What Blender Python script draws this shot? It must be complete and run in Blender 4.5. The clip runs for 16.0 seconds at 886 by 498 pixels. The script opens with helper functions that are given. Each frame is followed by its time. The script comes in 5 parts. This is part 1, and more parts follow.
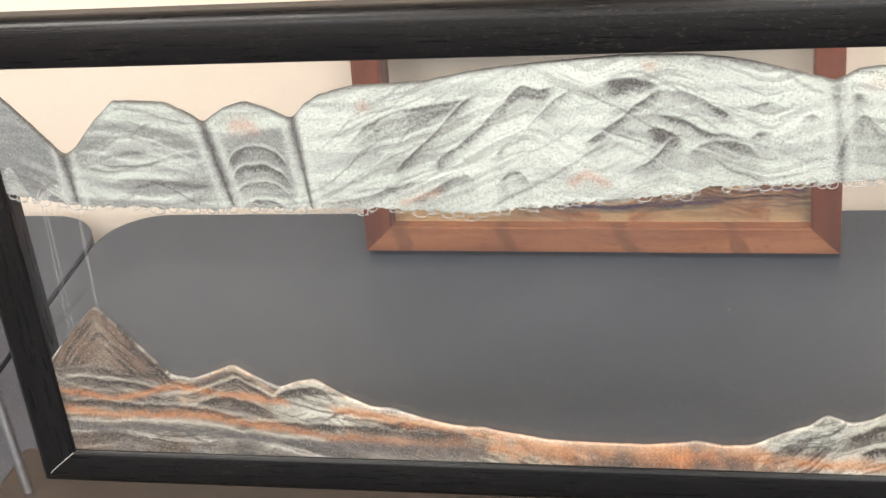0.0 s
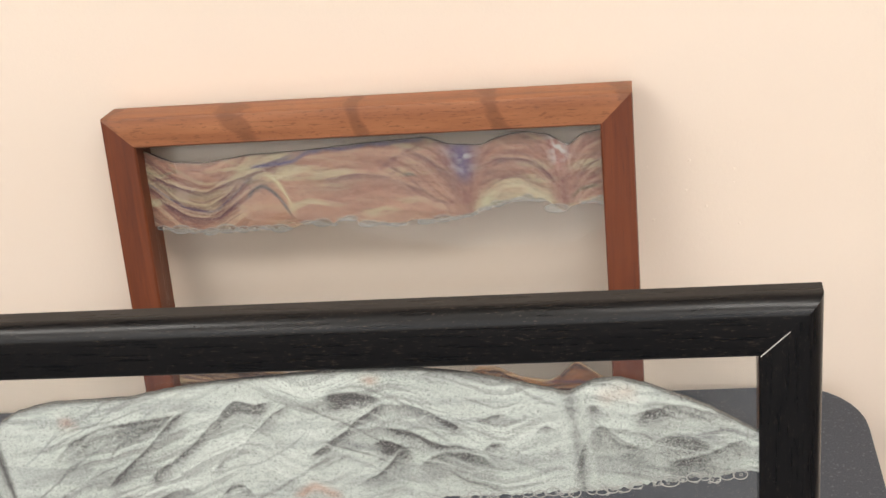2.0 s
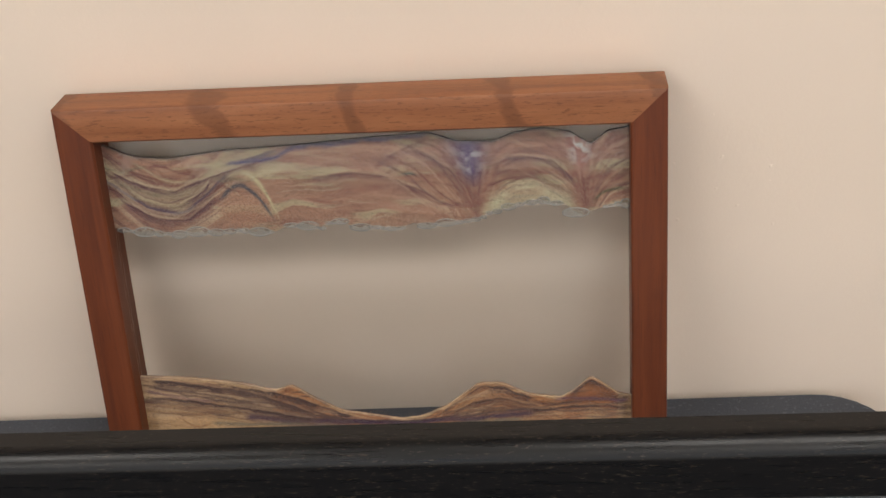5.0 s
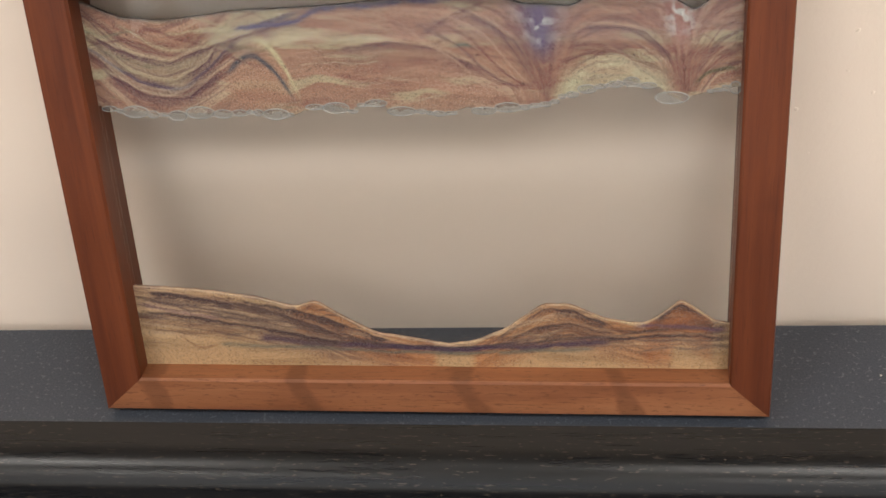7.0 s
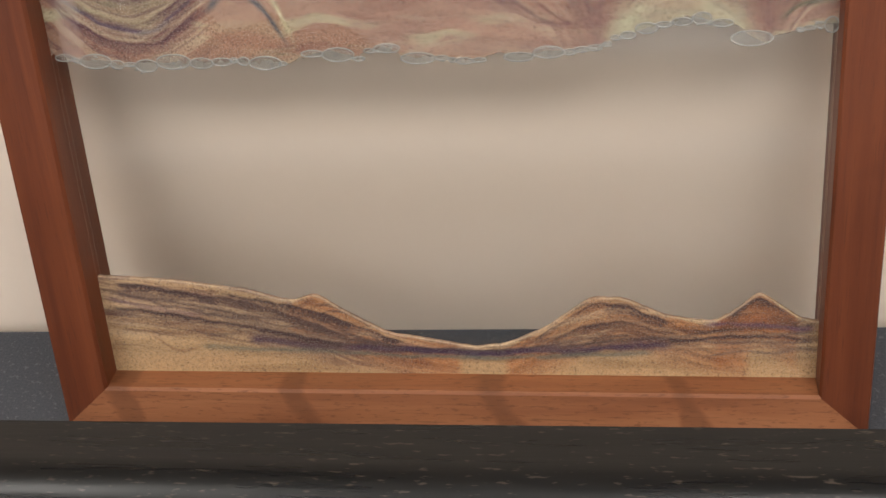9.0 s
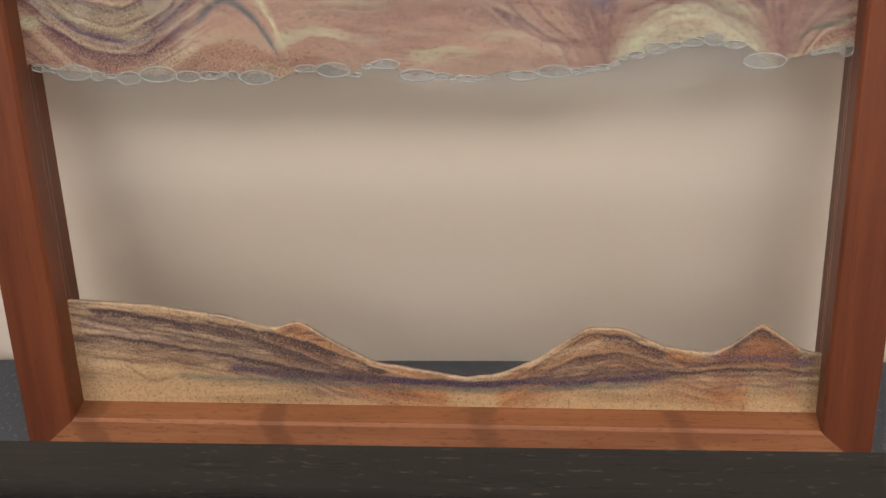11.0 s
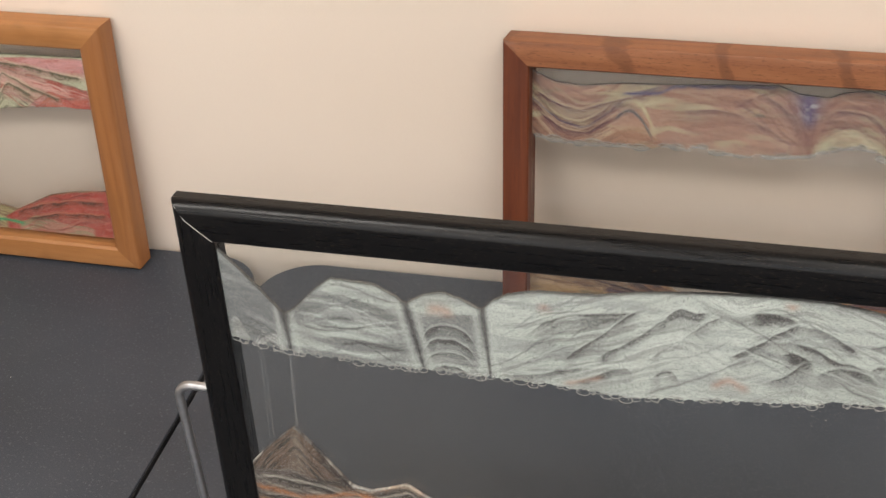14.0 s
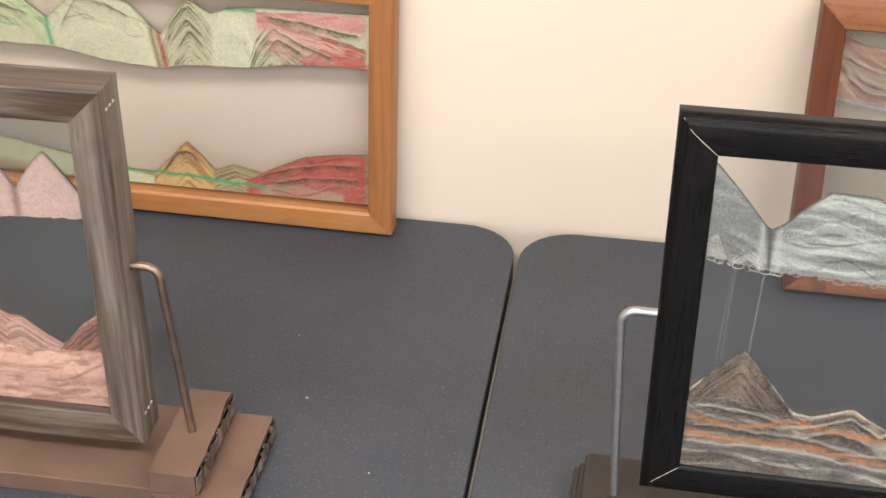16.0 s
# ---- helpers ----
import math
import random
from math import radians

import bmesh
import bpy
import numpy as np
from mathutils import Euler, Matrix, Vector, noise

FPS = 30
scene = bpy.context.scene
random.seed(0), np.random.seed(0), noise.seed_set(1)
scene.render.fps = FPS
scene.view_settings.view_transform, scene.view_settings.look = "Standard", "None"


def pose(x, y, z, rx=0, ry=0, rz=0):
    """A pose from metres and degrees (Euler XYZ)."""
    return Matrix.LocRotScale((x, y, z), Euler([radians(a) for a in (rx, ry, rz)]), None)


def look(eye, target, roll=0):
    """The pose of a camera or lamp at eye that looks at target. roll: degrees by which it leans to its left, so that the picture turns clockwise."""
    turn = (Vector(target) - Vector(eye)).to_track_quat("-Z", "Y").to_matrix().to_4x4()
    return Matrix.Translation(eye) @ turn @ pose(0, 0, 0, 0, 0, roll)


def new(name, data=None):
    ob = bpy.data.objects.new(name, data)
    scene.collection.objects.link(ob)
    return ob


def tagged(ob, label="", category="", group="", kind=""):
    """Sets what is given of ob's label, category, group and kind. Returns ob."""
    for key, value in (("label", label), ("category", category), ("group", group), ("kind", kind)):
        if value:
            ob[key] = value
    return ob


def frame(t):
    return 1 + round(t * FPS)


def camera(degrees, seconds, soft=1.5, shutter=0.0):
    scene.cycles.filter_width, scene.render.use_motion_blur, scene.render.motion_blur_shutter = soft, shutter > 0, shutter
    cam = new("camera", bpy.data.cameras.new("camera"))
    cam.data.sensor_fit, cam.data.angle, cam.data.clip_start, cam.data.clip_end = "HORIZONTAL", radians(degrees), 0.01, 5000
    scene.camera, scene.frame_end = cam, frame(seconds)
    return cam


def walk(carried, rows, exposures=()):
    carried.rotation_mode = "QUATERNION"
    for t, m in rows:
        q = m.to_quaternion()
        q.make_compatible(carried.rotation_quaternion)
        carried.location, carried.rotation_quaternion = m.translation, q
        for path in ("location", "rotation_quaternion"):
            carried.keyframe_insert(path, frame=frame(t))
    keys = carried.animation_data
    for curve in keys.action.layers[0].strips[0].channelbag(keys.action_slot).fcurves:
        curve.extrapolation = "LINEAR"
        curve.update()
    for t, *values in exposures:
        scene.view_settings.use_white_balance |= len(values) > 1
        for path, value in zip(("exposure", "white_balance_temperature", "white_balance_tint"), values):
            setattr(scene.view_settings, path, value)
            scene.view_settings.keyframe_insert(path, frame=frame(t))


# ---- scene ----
cam = camera(34.10, 16.0)
PATH = [
    (0, (0.3084, -1.0527, 1.3698), (-0.0381, 0.4686, 0.4723), -6.58),
    (0.5, (0.3482, -1.0296, 1.3790), (0.0659, 0.5078, 0.4865), -6.44),
    (1, (0.3777, -0.9989, 1.4013), (0.1364, 0.5399, 0.4991), -6.66),
    (1.5, (0.3884, -0.9583, 1.4258), (0.1760, 0.5899, 0.5326), -6.67),
    (2, (0.3934, -0.9154, 1.4559), (0.1638, 0.6340, 0.5689), -6.89),
    (2.5, (0.4148, -0.8726, 1.4917), (0.1853, 0.6758, 0.6031), -7.19),
    (3, (0.4229, -0.8275, 1.4874), (0.2032, 0.7140, 0.5844), -6.76),
    (3.5, (0.4317, -0.8042, 1.4681), (0.1911, 0.7090, 0.5235), -6.55),
    (4, (0.3992, -0.8081, 1.4977), (0.1510, 0.6999, 0.5467), -6.53),
    (4.5, (0.3243, -0.8099, 1.4973), (0.1736, 0.6913, 0.5157), -5.21),
    (5, (0.3155, -0.7634, 1.4732), (0.1960, 0.7117, 0.4485), -4.91),
    (5.2, (0.2967, -0.7346, 1.4641), (0.2043, 0.7155, 0.4016), -4.34),
    (7.5, (0.2984, -0.5794, 1.3442), (0.0920, 0.7951, 0.2005), -5.78),
    (8, (0.2917, -0.5526, 1.3167), (0.0781, 0.8327, 0.1874), -5.83),
    (8.5, (0.2897, -0.5252, 1.2859), (0.0652, 0.8625, 0.1616), -6.12),
    (9, (0.2853, -0.5025, 1.2609), (0.0614, 0.8932, 0.1464), -6.38),
    (9.5, (0.2795, -0.4801, 1.2391), (0.0709, 0.9305, 0.1406), -5.81),
    (11.8, (0.2379, -0.5034, 1.2486), (0.1411, 0.9305, 0.1648), -2.40),
    (12, (0.2424, -0.5195, 1.2695), (0.1255, 0.9024, 0.1719), -2.88),
    (12.5, (0.2545, -0.6246, 1.3549), (0.0742, 0.7837, 0.2485), -3.87),
    (13, (0.3617, -0.7706, 1.4861), (-0.0796, 0.6031, 0.4099), -8.22),
    (13.5, (0.3739, -0.9465, 1.6020), (-0.0965, 0.4314, 0.5437), -7.68),
    (14, (0.2649, -1.0896, 1.6078), (-0.1522, 0.3365, 0.5917), -4.24),
    (14.5, (0.1743, -1.2151, 1.6012), (-0.1662, 0.2565, 0.6222), -1.83),
    (15, (0.0887, -1.2821, 1.5716), (-0.2144, 0.2152, 0.6197), -0.73),
    (15.5, (-0.0126, -1.2747, 1.5502), (-0.2840, 0.2313, 0.6024), 0.29),
    (16, (-0.1645, -1.2322, 1.5341), (-0.3808, 0.2789, 0.5804), 1.06),
]
EXPOSURES = [(0.0, 0.46), (1.0, 0.22), (1.8, 0.04), (2.6, -0.28), (3.5, -0.6), (5.2, -0.44), (7.3, -0.12), (9.7, -0.12), (12.0, -0.12), (12.6, -0.13), (13.2, -0.2), (13.6, -0.3), (14.0, -0.32), (14.6, -0.2), (15.2, 0.08), (16.0, 0.16)]
walk(cam, [(t, look(eye, target, roll)) for t, eye, target, roll in PATH], EXPOSURES)

# ---------------------------------------------------------------- light
world = bpy.data.worlds.new("world")
scene.world = world
world.use_nodes = True
wn = world.node_tree.nodes
sky = wn.new("ShaderNodeTexSky")
sky.sky_type, sky.sun_disc = "NISHITA", False
sky.sun_elevation, sky.sun_rotation = radians(40), radians(200)
world.node_tree.links.new(sky.outputs[0], wn["Background"].inputs[0])
wn["Background"].inputs[1].default_value = 0.1


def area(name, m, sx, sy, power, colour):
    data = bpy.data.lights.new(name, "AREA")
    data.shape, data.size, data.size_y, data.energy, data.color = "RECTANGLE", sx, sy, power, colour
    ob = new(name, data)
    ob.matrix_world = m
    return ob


# added unseen sources: ceiling fluorescents in the room, a daylit window behind the camera
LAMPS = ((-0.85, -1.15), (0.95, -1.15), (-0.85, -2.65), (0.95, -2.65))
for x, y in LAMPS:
    area("unseen_ceiling_lamp", pose(x, y, 2.52), 1.1, 0.5, 22.5, (1.0, 0.955, 0.90))
area("unseen_window_lamp", look((0.1, -3.52, 1.35), (0.1, 0, 1.35)), 4.0, 2.2, 40, (0.95, 0.96, 0.98))


# ---------------------------------------------------------------- materials
class Nodes:
    """A small builder for node materials."""

    def __init__(self, name):
        self.mat = bpy.data.materials.new(name)
        self.mat.use_nodes = True
        self.tree = self.mat.node_tree
        self.bsdf = self.tree.nodes["Principled BSDF"]
        self.out = self.tree.nodes["Material Output"]

    def add(self, kind, links=(), **values):
        n = self.tree.nodes.new(kind)
        for k, v in values.items():
            if k in n.inputs:
                n.inputs[k].default_value = v
        for k, src in links:
            self.tree.links.new(src, n.inputs[k])
        return n

    def link(self, src, dst):
        self.tree.links.new(src, dst)

    def coords(self, scale=(1, 1, 1)):
        c = self.tree.nodes.new("ShaderNodeTexCoord")
        m = self.add("ShaderNodeMapping", [("Vector", c.outputs["Object"])])
        m.inputs["Scale"].default_value = scale
        return m.outputs[0]

    def noise(self, vec, scale, detail=4, rough=0.55, distort=0.0):
        n = self.add("ShaderNodeTexNoise", [("Vector", vec)], Scale=scale, Detail=detail, Roughness=rough, Distortion=distort)
        return n.outputs["Fac"]

    def ramp(self, fac, stops):
        r = self.add("ShaderNodeValToRGB", [("Fac", fac)])
        e = r.color_ramp.elements
        while len(e) < len(stops):
            e.new(0.5)
        for el, (p, c) in zip(e, stops):
            el.position, el.color = p, (*c, 1) if len(c) == 3 else c
        return r.outputs[0]

    def mix(self, fac, a, b, mode="MIX"):
        n = self.tree.nodes.new("ShaderNodeMix")
        n.data_type, n.blend_type = "RGBA", mode
        for sock, v in ((n.inputs[0], fac), (n.inputs[6], a), (n.inputs[7], b)):
            if isinstance(v, (int, float)):
                sock.default_value = v
            elif isinstance(v, tuple):
                sock.default_value = (*v, 1)
            else:
                self.link(v, sock)
        return n.outputs[2]

    def bump(self, height, strength, distance):
        b = self.add("ShaderNodeBump", [("Height", height)], Strength=strength, Distance=distance)
        self.link(b.outputs[0], self.bsdf.inputs["Normal"])

    def done(self, colour, rough=0.5, metal=0.0, spec=0.5):
        for key, v in (("Base Color", colour), ("Roughness", rough), ("Metallic", metal), ("Specular IOR Level", spec)):
            if isinstance(v, (int, float)):
                self.bsdf.inputs[key].default_value = v
            elif isinstance(v, tuple):
                self.bsdf.inputs[key].default_value = (*v, 1)
            else:
                self.link(v, self.bsdf.inputs[key])
        return self.mat


def mat_wall():
    n = Nodes("wall_paint")
    v = n.coords()
    c = n.ramp(n.noise(v, 1.6, 3), [(0.3, (0.765, 0.655, 0.555)), (0.7, (0.805, 0.695, 0.595))])
    n.bump(n.noise(v, 260, 5, 0.7), 0.12, 0.002)
    return n.done(c, 0.75, 0, 0.25)


def mat_plain(name, dark, light, scale, rough, bump=0.1, metal=0.0):
    n = Nodes(name)
    v = n.coords()
    c = n.ramp(n.noise(v, scale, 5, 0.6), [(0.3, dark), (0.7, light)])
    n.bump(n.noise(v, scale * 8, 4, 0.7), bump, 0.001)
    return n.done(c, rough, metal)


def mat_laminate():
    n = Nodes("dark_laminate")
    v = n.coords()
    cloud = n.noise(v, 7, 4, 0.6)
    grain = n.noise(v, 900, 3, 0.7)
    fleck = n.noise(v, 420, 2, 0.5)
    c = n.ramp(grain, [(0.3, (0.025, 0.031, 0.042)), (0.7, (0.060, 0.069, 0.088))])
    c = n.mix(n.ramp(fleck, [(0.60, (0, 0, 0)), (0.70, (0.5, 0.5, 0.5))]), c, (0.14, 0.153, 0.178))
    c = n.mix(n.ramp(cloud, [(0.45, (0, 0, 0)), (0.8, (0.35, 0.35, 0.35))]), c, (0.080, 0.089, 0.108))
    n.bump(grain, 0.18, 0.0006)
    return n.done(c, n.ramp(cloud, [(0.2, (0.38,) * 3), (0.8, (0.5,) * 3)]), 0, 0.42)


def mat_wood(name, dark, mid, light, axis, rough=0.45, band=1.0, streak=0.5, spec=0.4, figure=0.0):
    """Wood with its grain along the given axis (0 or 2)."""
    n = Nodes(name)
    sc = [90, 90, 90]
    sc[axis] = 5
    fine = [900, 900, 900]
    fine[axis] = 40
    v, f = n.coords(tuple(sc)), n.coords(tuple(fine))
    grain = n.noise(v, 1.0, 5, 0.6, 0.4)
    pores = n.noise(f, 1.0, 3, 0.7)
    broad = n.noise(n.coords((14, 14, 14)), 1.0, 2, 0.5, 0.6)
    c = n.ramp(grain, [(0.28, dark), (0.5, mid), (0.75, light)])
    c = n.mix(n.ramp(pores, [(0.30, (streak,) * 3), (0.42, (0, 0, 0))]), c, tuple(x * 0.45 for x in dark))
    c = n.mix(n.ramp(broad, [(0.60, (0, 0, 0)), (0.70, (0.55 * band,) * 3)]), c, tuple(x * 0.7 for x in dark))
    if figure:
        place = n.coords()
        place.node.inputs["Rotation"].default_value = (0, radians(24), 0)
        place.node.inputs["Location"].default_value = (0.012, 0, 0)
        wave = n.add("ShaderNodeTexWave", [("Vector", place)], Scale=3.55, Distortion=1.6, Detail=3.0)
        wave.inputs["Detail Scale"].default_value = 3.0
        ragged = n.mix(0.16, wave.outputs["Fac"], grain)
        c = n.mix(n.ramp(ragged, [(0.865, (0, 0, 0)), (0.905, (figure,) * 3)]), c, tuple(x * 0.55 for x in dark))
        dash = n.noise(n.coords((160, 700, 700)), 1.0, 2, 0.6)
        c = n.mix(n.ramp(dash, [(0.58, (0, 0, 0)), (0.68, (0.5,) * 3)]), c, tuple(x * 0.5 for x in dark))
    n.bump(pores, 0.2, 0.0005)
    return n.done(c, n.ramp(grain, [(0.2, (rough - 0.08,) * 3), (0.8, (rough + 0.1,) * 3)]), 0, spec)


def mat_black_wood(axis):
    n = Nodes("black_stained_oak")
    fine = [1500, 1500, 1500]
    fine[axis] = 330
    pores = n.noise(n.coords(tuple(fine)), 1.0, 2, 0.6)
    long = [420, 420, 420]
    long[axis] = 22
    grain = n.noise(n.coords(tuple(long)), 1.0, 4, 0.65)
    patch = n.noise(n.coords((12, 12, 12)), 1.0, 3, 0.6)
    c = n.ramp(grain, [(0.35, (0.003, 0.003, 0.0034)), (0.7, (0.0055, 0.005, 0.005))])
    open_pores = n.ramp(pores, [(0.62, (0, 0, 0)), (0.70, (1, 1, 1))])
    some = n.ramp(patch, [(0.42, (0.15,) * 3), (0.62, (1, 1, 1))])
    c = n.mix(n.mix(1.0, open_pores, some, "MULTIPLY"), c, (0.045, 0.036, 0.028))
    n.bump(grain, 0.12, 0.0004)
    return n.done(c, n.ramp(grain, [(0.3, (0.24,) * 3), (0.7, (0.36,) * 3)]), 0, 0.26)


def mat_sand(name):
    """Grains of sand behind glass; the colour of the layers is a mesh attribute."""
    n = Nodes(name)
    a = n.tree.nodes.new("ShaderNodeAttribute")
    a.attribute_name = "layer"
    v = n.coords()
    g = n.noise(v, 1500, 2, 0.7)
    g2 = n.noise(v, 820, 3, 0.7)
    pale = n.mix(0.65, a.outputs["Color"], (0.75, 0.73, 0.68))
    deep = n.mix(0.62, a.outputs["Color"], (0.045, 0.035, 0.032))
    c = n.mix(n.ramp(g, [(0.50, (0, 0, 0)), (0.66, (0.36,) * 3)]), a.outputs["Color"], pale)
    c = n.mix(n.ramp(g2, [(0.34, (0.85,) * 3), (0.46, (0, 0, 0))]), c, deep)
    n.bump(g, 0.3, 0.0004)
    return n.done(c, 0.85, 0, 0.3)


def mat_glass(name, tint, base, haze=0.0):
    n = Nodes(name)
    t = n.add("ShaderNodeBsdfTransparent")
    t.inputs[0].default_value = (*tint, 1)
    g = n.add("ShaderNodeBsdfGlossy", Roughness=0.03)
    g.inputs[0].default_value = (1, 1, 1, 1)
    lw = n.add("ShaderNodeLayerWeight", Blend=0.5)
    curve5 = n.tree.nodes.new("ShaderNodeMath")
    curve5.operation = "POWER"
    n.link(lw.outputs["Facing"], curve5.inputs[0])
    curve5.inputs[1].default_value = 5.0
    gloss = n.tree.nodes.new("ShaderNodeMath")
    gloss.operation = "MULTIPLY_ADD"
    n.link(curve5.outputs[0], gloss.inputs[0])
    gloss.inputs[1].default_value, gloss.inputs[2].default_value = 0.8, base
    mx = n.add("ShaderNodeMixShader", [(0, gloss.outputs[0]), (1, t.outputs[0]), (2, g.outputs[0])])
    # milky layer: dusty liquid, plus the pale veil of room reflections as colour
    if haze:
        d = n.add("ShaderNodeBsdfDiffuse")
        d.inputs[0].default_value = (0.70, 0.75, 0.80, 1)
        haze_mask = n.ramp(n.noise(n.coords((9, 9, 3)), 1.0, 3, 0.6), [(0.3, (haze * 0.6,) * 3), (0.7, (haze * 1.3,) * 3)])
        mx = n.add("ShaderNodeMixShader", [(0, haze_mask), (1, mx.outputs[0]), (2, d.outputs[0])])
    n.link(mx.outputs[0], n.out.inputs[0])
    return n.mat


def mat_veil(name, colour, amount):
    """A thin pale thing that lets most of the light through."""
    n = Nodes(name)
    t = n.add("ShaderNodeBsdfTransparent")
    d = n.add("ShaderNodeBsdfPrincipled", Roughness=0.25)
    d.inputs["Base Color"].default_value = (*colour, 1)
    mx = n.add("ShaderNodeMixShader", [(1, t.outputs[0]), (2, d.outputs[0])])
    mx.inputs[0].default_value = amount
    n.link(mx.outputs[0], n.out.inputs[0])
    return n.mat


WALL = mat_wall()
CEIL = mat_plain("ceiling_tile", (0.70, 0.69, 0.66), (0.78, 0.77, 0.74), 30, 0.9)
CARPET = mat_plain("grey_carpet", (0.06, 0.065, 0.08), (0.10, 0.105, 0.125), 60, 0.95, 0.5)
LAMINATE = mat_laminate()
EDGE = mat_plain("black_edge_band", (0.018, 0.018, 0.02), (0.035, 0.035, 0.037), 120, 0.5)
LEG = mat_plain("grey_steel", (0.08, 0.08, 0.085), (0.12, 0.12, 0.125), 40, 0.4, 0.05, 0.6)
# uprights coloured darker: how light catches their grain is put into the colour
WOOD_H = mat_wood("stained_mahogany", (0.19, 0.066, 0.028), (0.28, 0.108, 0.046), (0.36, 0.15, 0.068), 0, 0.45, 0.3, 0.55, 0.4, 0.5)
WOOD_V = mat_wood("stained_mahogany_dim_upright", (0.075, 0.017, 0.006), (0.122, 0.029, 0.009), (0.172, 0.045, 0.014), 2, 0.45, 0.7, 0.35)
HONEY_H = mat_wood("honey_pine", (0.35, 0.145, 0.048), (0.43, 0.190, 0.066), (0.50, 0.235, 0.088), 0, 0.4, 0.4, 0.25)
HONEY_V = mat_wood("honey_pine_upright", (0.27, 0.105, 0.036), (0.34, 0.140, 0.048), (0.40, 0.172, 0.062), 2, 0.4, 0.5, 0.25)
GREY_H = mat_wood("weathered_wood", (0.026, 0.015, 0.011), (0.070, 0.046, 0.035), (0.20, 0.165, 0.14), 0, 0.38, 0.5, 0.5)
GREY_V = mat_wood("weathered_wood_upright", (0.05, 0.036, 0.028), (0.13, 0.105, 0.088), (0.26, 0.23, 0.205), 2, 0.36, 0.4, 0.4)
BLACK_H, BLACK_V = mat_black_wood(0), mat_black_wood(2)
BASE_BLACK = mat_plain("black_brown_lacquer", (0.013, 0.0095, 0.0075), (0.025, 0.018, 0.014), 25, 0.42, 0.1)
COPPER = mat_plain("copper_brown_paint", (0.145, 0.090, 0.066), (0.20, 0.128, 0.096), 18, 0.42, 0.15, 0.25)
BARK = mat_wood("rough_sawn_edge", (0.03, 0.020, 0.016), (0.13, 0.100, 0.082), (0.30, 0.26, 0.23), 2, 0.6, 1.0, 0.6)
STEEL = mat_plain("satin_aluminium", (0.40, 0.40, 0.41), (0.50, 0.50, 0.51), 200, 0.32, 0.05, 0.9)
BRONZE = mat_plain("bronze_rod", (0.24, 0.165, 0.125), (0.36, 0.27, 0.22), 60, 0.3, 0.05, 0.9)
CHIP = mat_plain("bare_wood_chip", (0.36, 0.35, 0.33), (0.5, 0.48, 0.45), 300, 0.8)
SAND = mat_sand("layered_sand")
CLEAR = mat_glass("clear_pane", (0.985, 0.99, 0.985), 0.036, 0.0028)
SMOKE = mat_glass("greyed_pane", (0.992, 0.992, 0.988), 0.016)
FOAM = mat_veil("air_bubble_rim", (0.46, 0.46, 0.44), 0.62)
FILM = mat_veil("air_bubble_film", (0.42, 0.41, 0.38), 0.30)
FALL = mat_veil("falling_grains", (0.7, 0.7, 0.68), 0.06)
# glowing face of the added ceiling panels, which stay out of view
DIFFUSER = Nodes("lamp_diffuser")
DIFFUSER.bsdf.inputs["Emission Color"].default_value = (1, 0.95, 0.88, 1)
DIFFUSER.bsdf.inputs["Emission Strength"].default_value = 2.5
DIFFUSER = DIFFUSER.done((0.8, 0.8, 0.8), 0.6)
WHITE = mat_plain("white_paint", (0.72, 0.72, 0.70), (0.8, 0.8, 0.78), 20, 0.5)


# ---------------------------------------------------------------- mesh helpers
def part(name, bm, material, parent=None, label="", smooth=False):
    me = bpy.data.meshes.new(name)
    if smooth:
        for f in bm.faces:
            f.smooth = True
    bm.normal_update()
    bm.to_mesh(me)
    bm.free()
    if smooth:
        me.set_sharp_from_angle(angle=radians(38))
    me.materials.append(material)
    ob = new(name, me)
    ob.parent = parent
    if material in (CLEAR, SMOKE):
        ob.visible_shadow = False
    return tagged(ob, label)


def box(bm, x0, y0, z0, x1, y1, z1, bevel=0.0):
    made = bmesh.ops.create_cube(bm, size=1)
    m = Matrix.LocRotScale(((x0 + x1) / 2, (y0 + y1) / 2, (z0 + z1) / 2), None, (x1 - x0, y1 - y0, z1 - z0))
    bmesh.ops.transform(bm, matrix=m, verts=made["verts"])
    if bevel:
        edges = {e for v in made["verts"] for e in v.link_edges}
        bmesh.ops.bevel(bm, geom=list(edges), offset=bevel, segments=2, affect="EDGES", profile=0.6)
    return bm


def slab(name, x0, y0, z0, x1, y1, z1, material, parent=None, label="", bevel=0.0):
    return part(name, box(bmesh.new(), x0, y0, z0, x1, y1, z1, bevel), material, parent, label)


def thing(name, m, label, category, group=""):
    ob = new(name)
    ob.empty_display_size = 0.05
    ob.matrix_world = m
    return tagged(ob, label, category, group)


